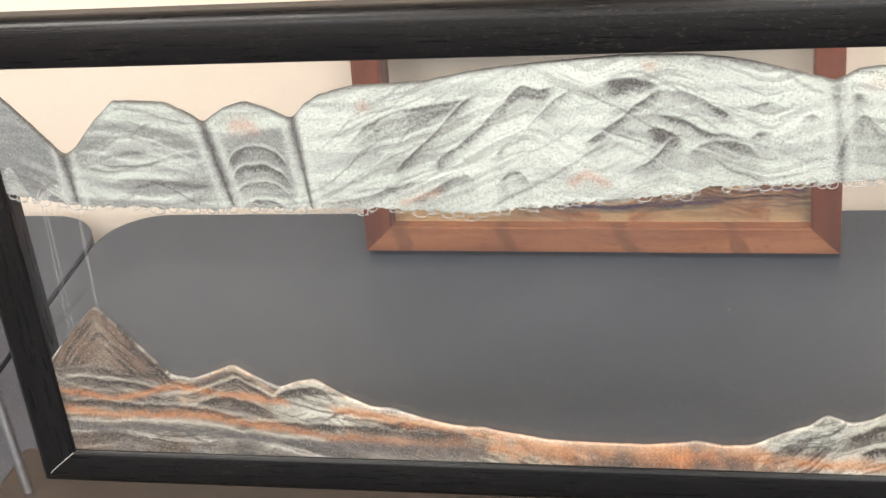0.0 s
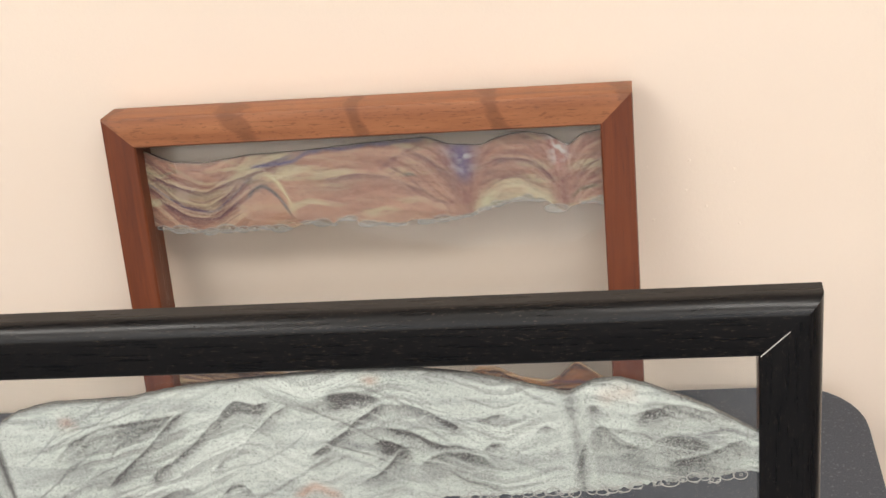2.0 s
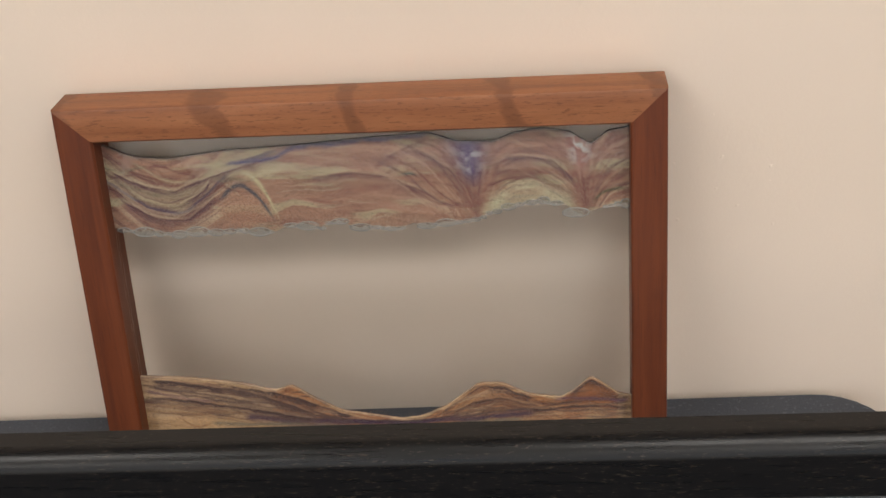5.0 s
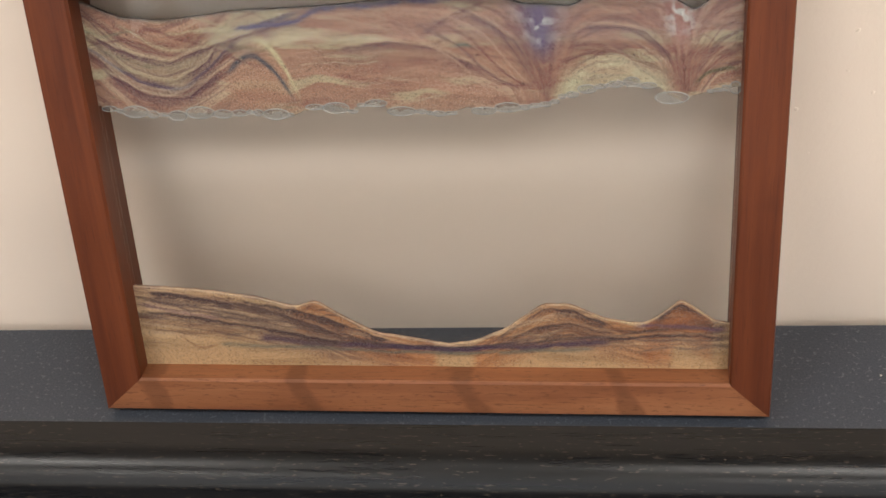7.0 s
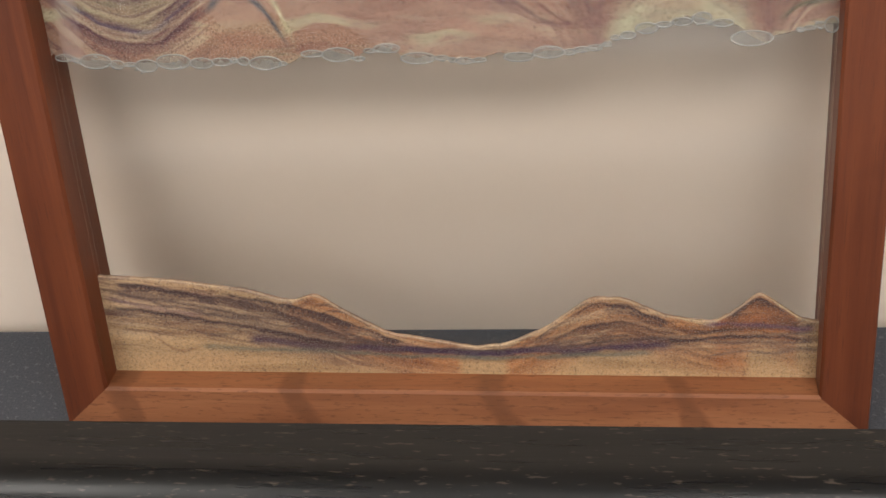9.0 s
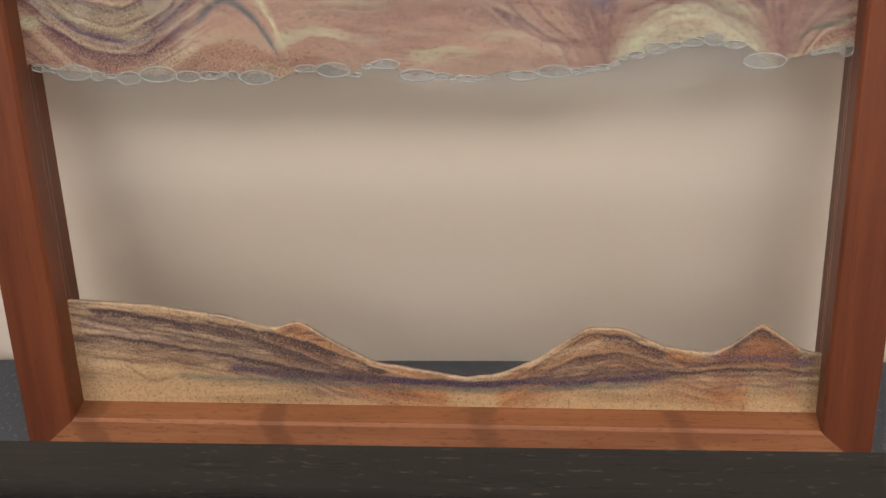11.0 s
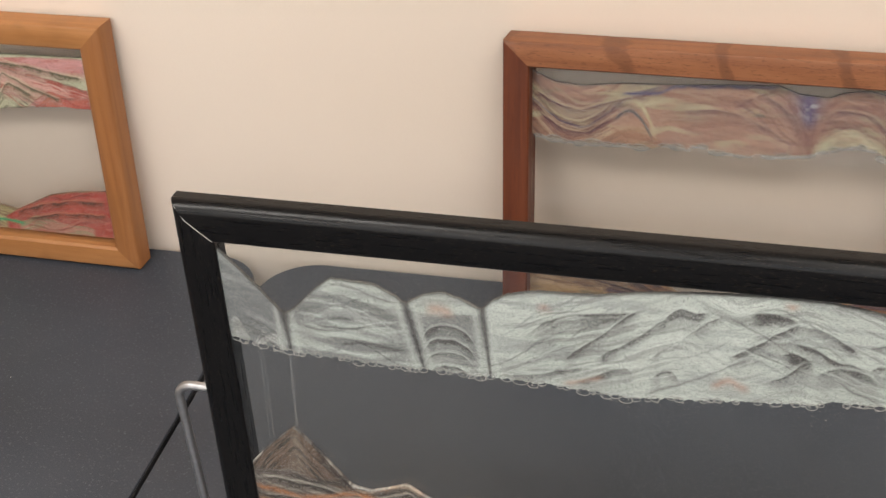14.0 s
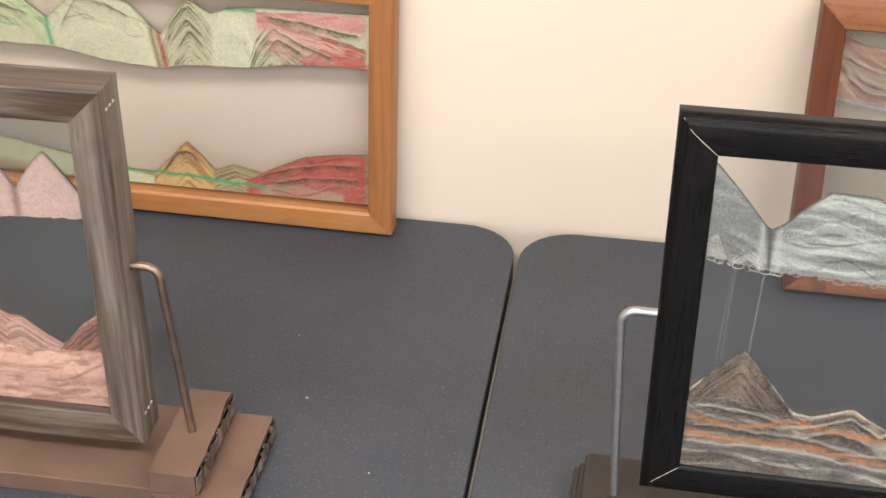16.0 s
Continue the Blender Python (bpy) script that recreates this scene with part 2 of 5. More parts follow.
def rail(side, w, h, profile, wide=1.0, wide_low=1.0, wobble=0.0, drop=0.0):
    """One mitred frame rail. profile: (distance in from the outer edge, depth), closed."""
    bm = bmesh.new()
    rings = []
    steps = 24
    for i in range(steps + 1):
        s = i / steps
        ring = []
        for a, y in profile:
            lo = a * wide_low - drop
            b = a * wide
            if side == "top":
                p = (b + (w - 2 * b) * s, y, h - b)
            elif side == "bottom":
                p = (b + (w - 2 * b) * s, y, lo)
            elif side == "left":
                p = (b, y, lo + (h - b - lo) * s)
            else:
                p = (w - b, y, lo + (h - b - lo) * s)
            d = wobble * noise.noise(Vector((p[0] * 14, y * 60, p[2] * 14)))
            ring.append(bm.verts.new((p[0], p[1] + d, p[2])))
        rings.append(ring)
    k = len(profile)
    for r0, r1 in zip(rings, rings[1:]):
        for i in range(k):
            bm.faces.new((r0[i], r0[(i + 1) % k], r1[(i + 1) % k], r1[i]))
    bm.faces.new(rings[0])
    bm.faces.new(rings[-1])
    bmesh.ops.recalc_face_normals(bm, faces=bm.faces)
    return bm


def tube(path, radius, sides=14):
    bm = bmesh.new()
    pts = [Vector(p) for p in path]
    rings = []
    for i, p in enumerate(pts):
        d = (pts[min(i + 1, len(pts) - 1)] - pts[max(i - 1, 0)]).normalized()
        a = d.cross(Vector((0, 1, 0))).normalized()
        b = d.cross(a)
        rings.append([bm.verts.new(p + radius * (math.cos(t) * a + math.sin(t) * b)) for t in (2 * math.pi * j / sides for j in range(sides))])
    for r0, r1 in zip(rings, rings[1:]):
        for j in range(sides):
            bm.faces.new((r0[j], r0[(j + 1) % sides], r1[(j + 1) % sides], r1[j]))
    bm.faces.new(rings[0])
    bm.faces.new(rings[-1])
    bmesh.ops.recalc_face_normals(bm, faces=bm.faces)
    return bm


def bent_rod(x_in, x_out, z_top, x_foot, z_foot, y, bend):
    """A rod that leaves the frame sideways, bends down and stands on the base."""
    s = 1 if x_out > x_in else -1
    path = [(x_in, y, z_top)]
    for i in range(9):
        t = math.pi / 2 * i / 8
        path.append((x_out - s * bend + s * bend * math.sin(t), y, z_top - bend + bend * math.cos(t)))
    for i in range(1, 7):
        f = i / 6
        path.append((x_out + (x_foot - x_out) * f, y, z_top - bend + (z_foot - z_top + bend) * f))
    return path


# ---------------------------------------------------------------- sand layers
def grain_noise(x, y, seed=0):
    """Smooth value noise on arrays, from 0 to 1."""
    xi, yi = np.floor(x).astype(int), np.floor(y).astype(int)
    fx, fy = x - xi, y - yi
    fx, fy = fx * fx * (3 - 2 * fx), fy * fy * (3 - 2 * fy)

    def h(a, b):
        n = (a * 374761393 + b * 668265263 + seed * 1442695041) & 0x7FFFFFFF
        n = ((n ^ (n >> 13)) * 1274126177) & 0x7FFFFFFF
        return ((n ^ (n >> 16)) & 0xFFFF) / 65535.0

    return (h(xi, yi) * (1 - fx) + h(xi + 1, yi) * fx) * (1 - fy) + (h(xi, yi + 1) * (1 - fx) + h(xi + 1, yi + 1) * fx) * fy


def cloud(x, y, seed=0, octaves=4):
    total, amp = 0, 0
    for o in range(octaves):
        total = total + grain_noise(x * 2 ** o, y * 2 ** o, seed + o) / 2 ** o
        amp += 1 / 2 ** o
    return total / amp


def curve(points, u, smooth=0.0):
    """A line through (u, v) points, softened a little."""
    p = np.array(points, float)
    v = np.interp(u, p[:, 0], p[:, 1])
    if smooth:
        step = np.linspace(-smooth, smooth, 9)
        v = np.mean([np.interp(u + s, p[:, 0], p[:, 1]) for s in step], axis=0)
    return v


def blend(c, colour, k):
    return c * (1 - k[..., None]) + np.array(colour) * k[..., None]


def span(u, line):
    """The columns of the grid that a line runs over."""
    return slice(max(0, int(np.searchsorted(u[:, 0], line[0][0])) - 1), int(np.searchsorted(u[:, 0], line[-1][0])) + 1)


def dune(c, u, v, ridge, *rest, **more):
    """Lays one dune over the layers, in the columns that its ridge runs over."""
    s = span(u, ridge)
    out = c.copy()
    if s.stop - s.start > 1:
        out[s] = dune_at(c[s], u[s], v[s], ridge, *rest, **more)
    return out


def streak(c, u, v, line, *rest):
    """A thin band of another sand along a line, in the columns that the line runs over."""
    s = span(u, line)
    out = c.copy()
    if s.stop - s.start > 1:
        out[s] = streak_at(c[s], u[s], v[s], line, *rest)
    return out


def dune_at(c, u, v, ridge, body, rim, lines, seed, fade=0.03, count=620, soft=0.0009):
    """All that lies under the ridge, with thin broken lines that follow the ridge."""
    r = curve(ridge, u, 0.0025) + 0.0018 * (cloud(u * 130, u * 0, seed) - 0.5)
    lo, hi = ridge[0][0], ridge[-1][0]
    depth = r - v
    k = np.clip(depth / soft, 0, 1) * np.clip((u - lo) / 0.004, 0, 1) * np.clip((hi - u) / 0.004, 0, 1)
    k = k * np.clip(1 - (depth - fade) / (fade * 0.8), 0, 1)
    warp = depth + 0.004 * cloud(u * 60, v * 90, seed + 5)
    tone = cloud(warp * count * 0.5, u * 14, seed + 9, 3)
    col = np.array(body) * (0.80 + 0.5 * tone[..., None])
    fine = cloud(warp * count * 1.3, u * 45 + warp * 60, seed + 11, 2)
    gate = np.clip((cloud(u * 55, v * 80, seed + 15) - 0.36) * 4, 0, 1)
    hair = np.clip((fine - 0.49) * 8, 0, 1) * (0.25 + 0.75 * gate)
    col = blend(col, lines, hair * 0.9)
    edge = np.exp(-np.clip(depth, 0, 1) / 0.0011) * np.clip(0.35 + 1.5 * (cloud(u * 90, u * 0, seed + 21) - 0.3), 0.2, 1)
    col = blend(col, rim, 0.9 * edge)
    return c * (1 - k[..., None]) + col * k[..., None]


def shade(c, u, v, ridge, strength, fade, seed, colour=(0.10, 0.095, 0.095), lip=(0.78, 0.83, 0.79), glow=0.5):
    """Dark grains that lie thick under a ridge and thin out downwards, with a pale lip above it."""
    s = span(u, ridge)
    out = c.copy()
    if s.stop - s.start < 2:
        return out
    c, u, v = c[s], u[s], v[s]
    r = curve(ridge, u, 0.003) + 0.0022 * (cloud(u * 150, u * 0, seed) - 0.5)
    depth = r - v
    ends = np.clip((u - ridge[0][0]) / 0.007, 0, 1) * np.clip((ridge[-1][0] - u) / 0.007, 0, 1)
    patch = np.clip(0.4 + 1.3 * cloud(u * 70, u * 0 + 2, seed + 1, 2), 0, 1.25)
    k = strength * np.exp(-np.clip(depth, 0, 1) / (fade * (0.55 + patch * 0.6))) * np.clip(depth / 0.0006 + 0.3, 0, 1) * ends * patch
    k = k * (0.72 + 0.56 * cloud(depth * 420, u * 20, seed + 2, 2))
    grit = cloud(u * 1150, v * 1150, seed + 3, 2)
    k = 0.72 * k + 0.5 * np.clip((k - grit * 0.8) * 3.2, 0, 1)
    wash = 0.45 * strength * np.exp(-np.clip(depth, 0, 1) / (fade * 2.6)) * np.clip(depth / 0.0012, 0, 1) * ends
    c = blend(c, tuple(0.45 * x + 0.55 * y for x, y in zip(lip, colour)), wash * (0.5 + 0.7 * cloud(u * 300, v * 500, seed + 6, 2)))
    c = blend(c, lip, glow * np.exp(-((depth + 0.0013) / 0.0013) ** 2) * ends)
    rim = np.exp(-(depth / 0.0007) ** 2) * ends * np.clip(0.2 + 1.3 * cloud(u * 140, u * 0 + 5, seed + 8, 2), 0, 1) * strength
    c = blend(c, colour, np.clip(k, 0, 0.95))
    out[s] = blend(c, colour, 0.7 * rim)
    return out


def streak_at(c, u, v, line, width, colour, amount, seed, ragged=0.5):
    r = curve(line, u, 0.004) + 0.003 * (cloud(u * 90, u * 0 + 3, seed) - 0.5)
    w = width * (0.5 + cloud(u * 120, v * 160, seed + 2))
    k = amount * np.exp(-((v - r) / w) ** 2) * np.clip((u - line[0][0]) / 0.006, 0, 1) * np.clip((line[-1][0] - u) / 0.006, 0, 1)
    k = k * np.clip(1 - ragged + ragged * 2 * cloud(u * 200, v * 700, seed + 4, 3), 0, 1)
    return blend(c, colour, k)


def hairs(c, u, v, count, box, slope, length, colours, width, seed, amount=0.85, bend=0.006):
    """Many thin broken threads of other sands that flow the same way."""
    rnd = random.Random(seed)
    u0, u1, v0, v1 = box
    for i in range(count):
        x, z, n = rnd.uniform(u0, u1), rnd.uniform(v0, v1), rnd.uniform(0.5, 1.2) * length
        k, b = slope + rnd.uniform(-0.25, 0.25), rnd.uniform(-1, 1) * bend
        line = [(x - n / 2 + n * j / 6, z + k * n * (j / 6 - 0.5) + b * math.sin(math.pi * j / 6) + 0.3 * bend * math.sin(2.2 * math.pi * j / 6 + i)) for j in range(7)]
        c = streak(c, u, v, line, width * rnd.uniform(0.6, 1.5), colours[i % len(colours)], amount * rnd.uniform(0.6, 1), seed * 31 + i, 0.75)
    return c


def flow(c, u, v, shape, count, dark, pale, seed, amount, bend=0.004):
    """Fine crisp bedding lines that all run along one shape; amount (an array) says where they are strong."""
    w = v - curve(shape, u, 0.004) + bend * (cloud(u * 24, v * 30, seed) - 0.5) + 0.0012 * (cloud(u * 160, v * 160, seed + 1) - 0.5)
    slow = cloud(w * count * 0.28, u * 9, seed + 2, 2)
    fine = cloud(w * count, u * 22, seed + 3, 2)
    hair = cloud(w * count * 2.1, u * 34, seed + 4, 2)
    grit = cloud(u * 1400, v * 1400, seed + 5, 1)
    c = c * (1 + amount[..., None] * (1.1 * (slow[..., None] - 0.5)))
    c = blend(c, pale, amount * np.clip((slow - 0.60) * 6, 0, 0.75))
    c = blend(c, dark, amount * np.clip((fine - 0.60 + 0.10 * (grit - 0.5)) * 9, 0, 0.85))
    return blend(c, dark, amount * np.clip((hair - 0.66 + 0.25 * (grit - 0.5)) * 9, 0, 0.6))


def richer(c, mean, power, scale):
    """Stronger contrast between the sands."""
    m = np.array(mean)
    return scale * m * (np.clip(c, 0.004, 1) / m) ** power


def sand_body(name, parent, low, top, paint, y0, y1, columns, rows, label, ragged=0.0, seed=1, lift=0.0, sink=0.0, slide=()):
    """A body of sand between the panes, from its lower to its upper outline; paint gives its layers their colours."""
    u = np.linspace(top[0][0], top[-1][0], columns)
    t, b = curve(top, u, 0.0025), curve(low, u, 0.0025)
    t = t + 0.0008 * (cloud(u * 260, u * 0, seed) - 0.5)
    if ragged:
        b = b + ragged * (cloud(u * 150, u * 0, seed + 3) - 0.5) + ragged * 0.7 * (cloud(u * 520, u * 0, seed + 4) - 0.5)
    s = np.linspace(0, 1, rows)
    U = np.repeat(u[:, None], rows, 1)
    V = b[:, None] + (t - b)[:, None] * s[None, :]
    colour = np.clip(paint(U, V, t[:, None] - V, V - b[:, None]), 0.004, 0.85)
    grit = cloud(U * 900, V * 900, seed + 70, 2)
    colour = np.clip(colour * (0.84 + 0.32 * grit[..., None]), 0.004, 0.85)
    V, b, t = V + lift * s[None, :] + sink * (1 - s[None, :]), b + sink, t + lift
    if slide:
        u = u + np.interp(u, [a for a, _ in slide], [d for _, d in slide])
        U = np.repeat(u[:, None], rows, 1)
    n = columns * rows
    ends = np.stack([b, t], 1)
    co = np.empty((n + 2 * columns, 3))
    co[:n, 0], co[:n, 1], co[:n, 2] = U.ravel(), y0, V.ravel()
    co[n:, 0], co[n:, 1], co[n:, 2] = np.repeat(u, 2), y1, ends.ravel()
    idx = np.arange(n).reshape(columns, rows)
    far = n + np.arange(2 * columns).reshape(columns, 2)
    quads = [np.stack([idx[:-1, :-1], idx[1:, :-1], idx[1:, 1:], idx[:-1, 1:]], -1).reshape(-1, 4),
             np.stack([far[1:, 0], far[:-1, 0], far[:-1, 1], far[1:, 1]], -1),
             np.stack([idx[:-1, -1], idx[1:, -1], far[1:, 1], far[:-1, 1]], -1),
             np.stack([idx[1:, 0], idx[:-1, 0], far[:-1, 0], far[1:, 0]], -1)]
    me = bpy.data.meshes.new(name)
    q = np.concatenate(quads).astype(np.int32)
    me.vertices.add(len(co))
    me.vertices.foreach_set("co", co.astype(np.float32).ravel())
    me.loops.add(q.size)
    me.loops.foreach_set("vertex_index", q.ravel())
    me.polygons.add(len(q))
    me.polygons.foreach_set("loop_start", np.arange(0, q.size, 4, dtype=np.int32))
    me.update(calc_edges=True)
    at = me.attributes.new("layer", "FLOAT_COLOR", "POINT")
    rgba = np.ones((n + 2 * columns, 4), np.float32)
    rgba[:n, :3] = colour.reshape(-1, 3)
    rgba[n:, :3] = colour[:, [0, -1]].reshape(-1, 3)
    at.data.foreach_set("color", rgba.ravel())
    me.materials.append(SAND)
    ob = new(name, me)
    ob.parent = parent
    tagged(ob, label)
    return u, b


def foam(parent, u, b, y, r0, r1, stretch, gap, film, seed):
    """A row of flattened air bubbles under the sand, big ones side by side with small ones between, each a rim and a thin film."""
    rnd = random.Random(seed)
    rims, films = ([], []), ([], [])

    def bubble(cx, cz, rx, rz, th):
        verts, faces = rims
        seg, ring, base = 18, 5, len(rims[0])
        for a in range(seg):
            ca, sa = math.cos(2 * math.pi * a / seg), math.sin(2 * math.pi * a / seg)
            for k in range(ring):
                cb, sb = math.cos(2 * math.pi * k / ring), math.sin(2 * math.pi * k / ring)
                verts.append((cx + (rx + th * cb) * ca, y + th * sb, cz + (rz + th * cb) * sa))
        for a in range(seg):
            for k in range(ring):
                a2, k2 = (a + 1) % seg, (k + 1) % ring
                faces.append((base + a * ring + k, base + a2 * ring + k, base + a2 * ring + k2, base + a * ring + k2))
        if rx > film:
            base = len(films[0])
            films[0].extend((cx + rx * math.cos(2 * math.pi * a / seg), y + 0.0002, cz + rz * math.sin(2 * math.pi * a / seg)) for a in range(seg))
            films[1].append(tuple(range(base, base + seg)))

    x = u[0] + 0.002
    while x < u[-1] - 0.003:
        r = r0 + (r1 - r0) * rnd.random() ** 1.7
        rx = min(r * rnd.uniform(*stretch), 0.5 * (u[-1] - x))
        x += rx
        cz = float(np.interp(x, u, b)) - r * rnd.uniform(-0.1, 0.55)
        bubble(x, cz, rx, r, 0.00022 + 0.03 * r)
        for _ in range(rnd.randrange(0, 5)):
            q = rnd.uniform(0.22, 0.5) * r0
            bubble(x + rx * rnd.uniform(-1, 1), cz + r * rnd.uniform(-1.2, 0.9), q * rnd.uniform(1, 1.3), q, 0.00018)
        x += rx * rnd.uniform(0.8, 1.0) + (rnd.uniform(0, 0.012) if rnd.random() < gap else 0)
    for name, (verts, faces), material, label in (("bubble_foam", rims, FOAM, "row of flattened clear air bubbles"), ("bubble_film", films, FILM, "thin greyish films of air bubbles")):
        if not verts:
            continue
        me = bpy.data.meshes.new(name)
        me.from_pydata(verts, [], faces)
        me.polygons.foreach_set("use_smooth", [True] * len(faces))
        me.materials.append(material)
        ob = new(name, me)
        ob.parent = parent
        tagged(ob, label, kind="stuff")


# ---------------------------------------------------------------- the room
ROOM = (-2.2, -3.55, 2.4)
WALL_Y = 0.088
tagged(slab("floor", -2.35, -3.7, -0.1, 2.55, 0.3, 0.0, CARPET), "blue-grey carpet floor", kind="structure")
tagged(slab("wall_north", -2.35, WALL_Y, 0.0, 2.55, WALL_Y + 0.12, 2.6, WALL), "cream painted wall with a few small nicks", kind="structure")
tagged(slab("wall_west", -2.35, -3.55, 0.0, -2.2, WALL_Y, 2.6, WALL), "cream painted wall", kind="structure")
tagged(slab("wall_east", 2.4, -3.55, 0.0, 2.55, WALL_Y, 2.6, WALL), "cream painted wall", kind="structure")
bm = bmesh.new()
for x0, x1, z0, z1 in ((-2.35, -1.92, 0, 2.6), (2.12, 2.55, 0, 2.6), (-1.92, 2.12, 0, 0.2), (-1.92, 2.12, 2.48, 2.6)):
    box(bm, x0, -3.7, z0, x1, -3.55, z1)
tagged(part("wall_south", bm, WALL), "unseen cream painted wall with an added window opening", kind="structure")
tagged(slab("ceiling", -2.35, -3.7, 2.6, 2.55, 0.3, 2.7, CEIL), "white tiled ceiling", kind="structure")
# window and ceiling panels are never in view; added to light the room
window = tagged(new("unseen_window_1"), "unseen white framed window, added for its daylight", "window", kind="structure")
for x0, x1, z0, z1 in ((-1.92, -1.86, 0.2, 2.48), (2.06, 2.12, 0.2, 2.48), (-1.86, 2.06, 0.2, 0.26), (-1.86, 2.06, 2.42, 2.48), (0.07, 0.13, 0.26, 2.42)):
    slab("window_frame", x0, -3.66, z0, x1, -3.58, z1, WHITE, window)
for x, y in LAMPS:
    lamp = thing("unseen_ceiling_light", pose(x, y, 2.6), "unseen white recessed fluorescent ceiling panel, added for light", "ceiling light", "ceiling lights")
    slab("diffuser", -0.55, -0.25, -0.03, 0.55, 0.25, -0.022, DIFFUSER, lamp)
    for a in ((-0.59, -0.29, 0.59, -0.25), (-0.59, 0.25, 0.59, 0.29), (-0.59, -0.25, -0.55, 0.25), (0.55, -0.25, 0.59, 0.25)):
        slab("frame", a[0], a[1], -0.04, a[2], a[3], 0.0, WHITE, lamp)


# ---------------------------------------------------------------- tables
def rounded_top(w, d, r, z0, z1, ease):
    """A table top with rounded corners and an eased upper edge."""
    bm = bmesh.new()
    loops = []
    for inset, z in ((0.001, z0), (0.0, z0 + 0.002), (0.0, z1 - ease), (ease * 0.35, z1 - ease * 0.3), (ease, z1)):
        ring = []
        for cx, cy, a0 in ((w - r, d - r, 0), (r, d - r, 90), (r, r, 180), (w - r, r, 270)):
            for i in range(9):
                a = radians(a0 + 90 * i / 8)
                ring.append(bm.verts.new((cx + (r - inset) * math.cos(a), cy + (r - inset) * math.sin(a), z)))
        loops.append(ring)
    n = len(loops[0])
    for r0, r1 in zip(loops, loops[1:]):
        for i in range(n):
            bm.faces.new((r0[i], r0[(i + 1) % n], r1[(i + 1) % n], r1[i]))
    bm.faces.new(loops[-1])
    bm.faces.new(loops[0][::-1])
    return bm


def table(x, y, label):
    t = thing("table", pose(x, y, 0.0), label, "table", "tables along the wall")
    w, d = 0.840, 0.848
    part("tabletop", rounded_top(w, d, 0.058, 0.7355, 0.74, 0.0015), LAMINATE, t)
    part("edge_band", rounded_top(w, d, 0.058, 0.71, 0.7355, 0.001), EDGE, t, "black plastic edge band")
    for lx in (0.07, w - 0.07):
        for ly in (0.07, d - 0.07):
            part("leg", tube([(lx, ly, 0.71), (lx, ly, 0.35), (lx, ly, 0.0)], 0.018), LEG, t, "", True)
    slab("apron", 0.09, d - 0.09, 0.66, w - 0.09, d - 0.07, 0.71, LEG, t)
    slab("apron", 0.09, 0.07, 0.66, w - 0.09, 0.09, 0.71, LEG, t)


table(-0.2655, -0.7674, "dark grey laminate table with rounded corners")
table(-0.2705 - 0.840, -0.7674, "dark grey laminate table pushed against its twin")


# ---------------------------------------------------------------- mahogany sand picture against the wall
def frame_rails(t, w, h, profile, mats, wide_low=1.0, wobble=0.0, drop=0.0, names=("top_rail", "bottom_rail", "left_rail", "right_rail")):
    for side, name in zip(("top", "bottom", "left", "right"), names):
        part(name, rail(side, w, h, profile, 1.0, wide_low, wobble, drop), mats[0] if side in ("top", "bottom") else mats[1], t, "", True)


BW, BH, BM = 0.400, 0.2872, 0.0240
BROWN = [(0.0, 0.034), (0.0, 0.0022), (0.0006, 0.0006), (0.0022, 0.0), (0.0125, 0.0006), (0.0226, 0.0014), (0.0240, 0.0030), (0.0240, 0.034)]
brown = thing("sand_picture", pose(0, 0, 0.74, -10.05, 0, -0.99) @ pose(0, 0, 0.0061),
              "mahogany framed sand picture, tan and purple, leaning on the wall", "sand picture", "framed sand pictures")
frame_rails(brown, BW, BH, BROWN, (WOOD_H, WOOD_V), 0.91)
slab("front_pane", BM + 0.0004, 0.0164, BM, BW - BM - 0.0004, 0.0176, BH - BM, SMOKE, brown, "clear glass pane")
slab("back_pane", BM + 0.0004, 0.0208, BM, BW - BM - 0.0004, 0.0220, BH - BM, SMOKE, brown, "clear glass pane")

TAN, CREAM, PURPLE, MAROON = (0.44, 0.265, 0.185), (0.52, 0.44, 0.29), (0.10, 0.075, 0.15), (0.22, 0.085, 0.075)
B_TOP = [(0.0238, 0.262), (0.045, 0.252), (0.069, 0.250), (0.108, 0.255), (0.154, 0.2565), (0.200, 0.260), (0.245, 0.262), (0.262, 0.2555), (0.287, 0.254), (0.300, 0.260), (0.318, 0.2625), (0.336, 0.260), (0.351, 0.250), (0.362, 0.259), (0.3762, 0.2615)]
B_LOW = [(0.0238, 0.200), (0.062, 0.195), (0.100, 0.196), (0.135, 0.194), (0.142, 0.197), (0.156, 0.200), (0.165, 0.197), (0.180, 0.201), (0.190, 0.196), (0.214, 0.194), (0.268, 0.198), (0.285, 0.203), (0.305, 0.210), (0.320, 0.211), (0.335, 0.206), (0.345, 0.200), (0.3762, 0.208)]


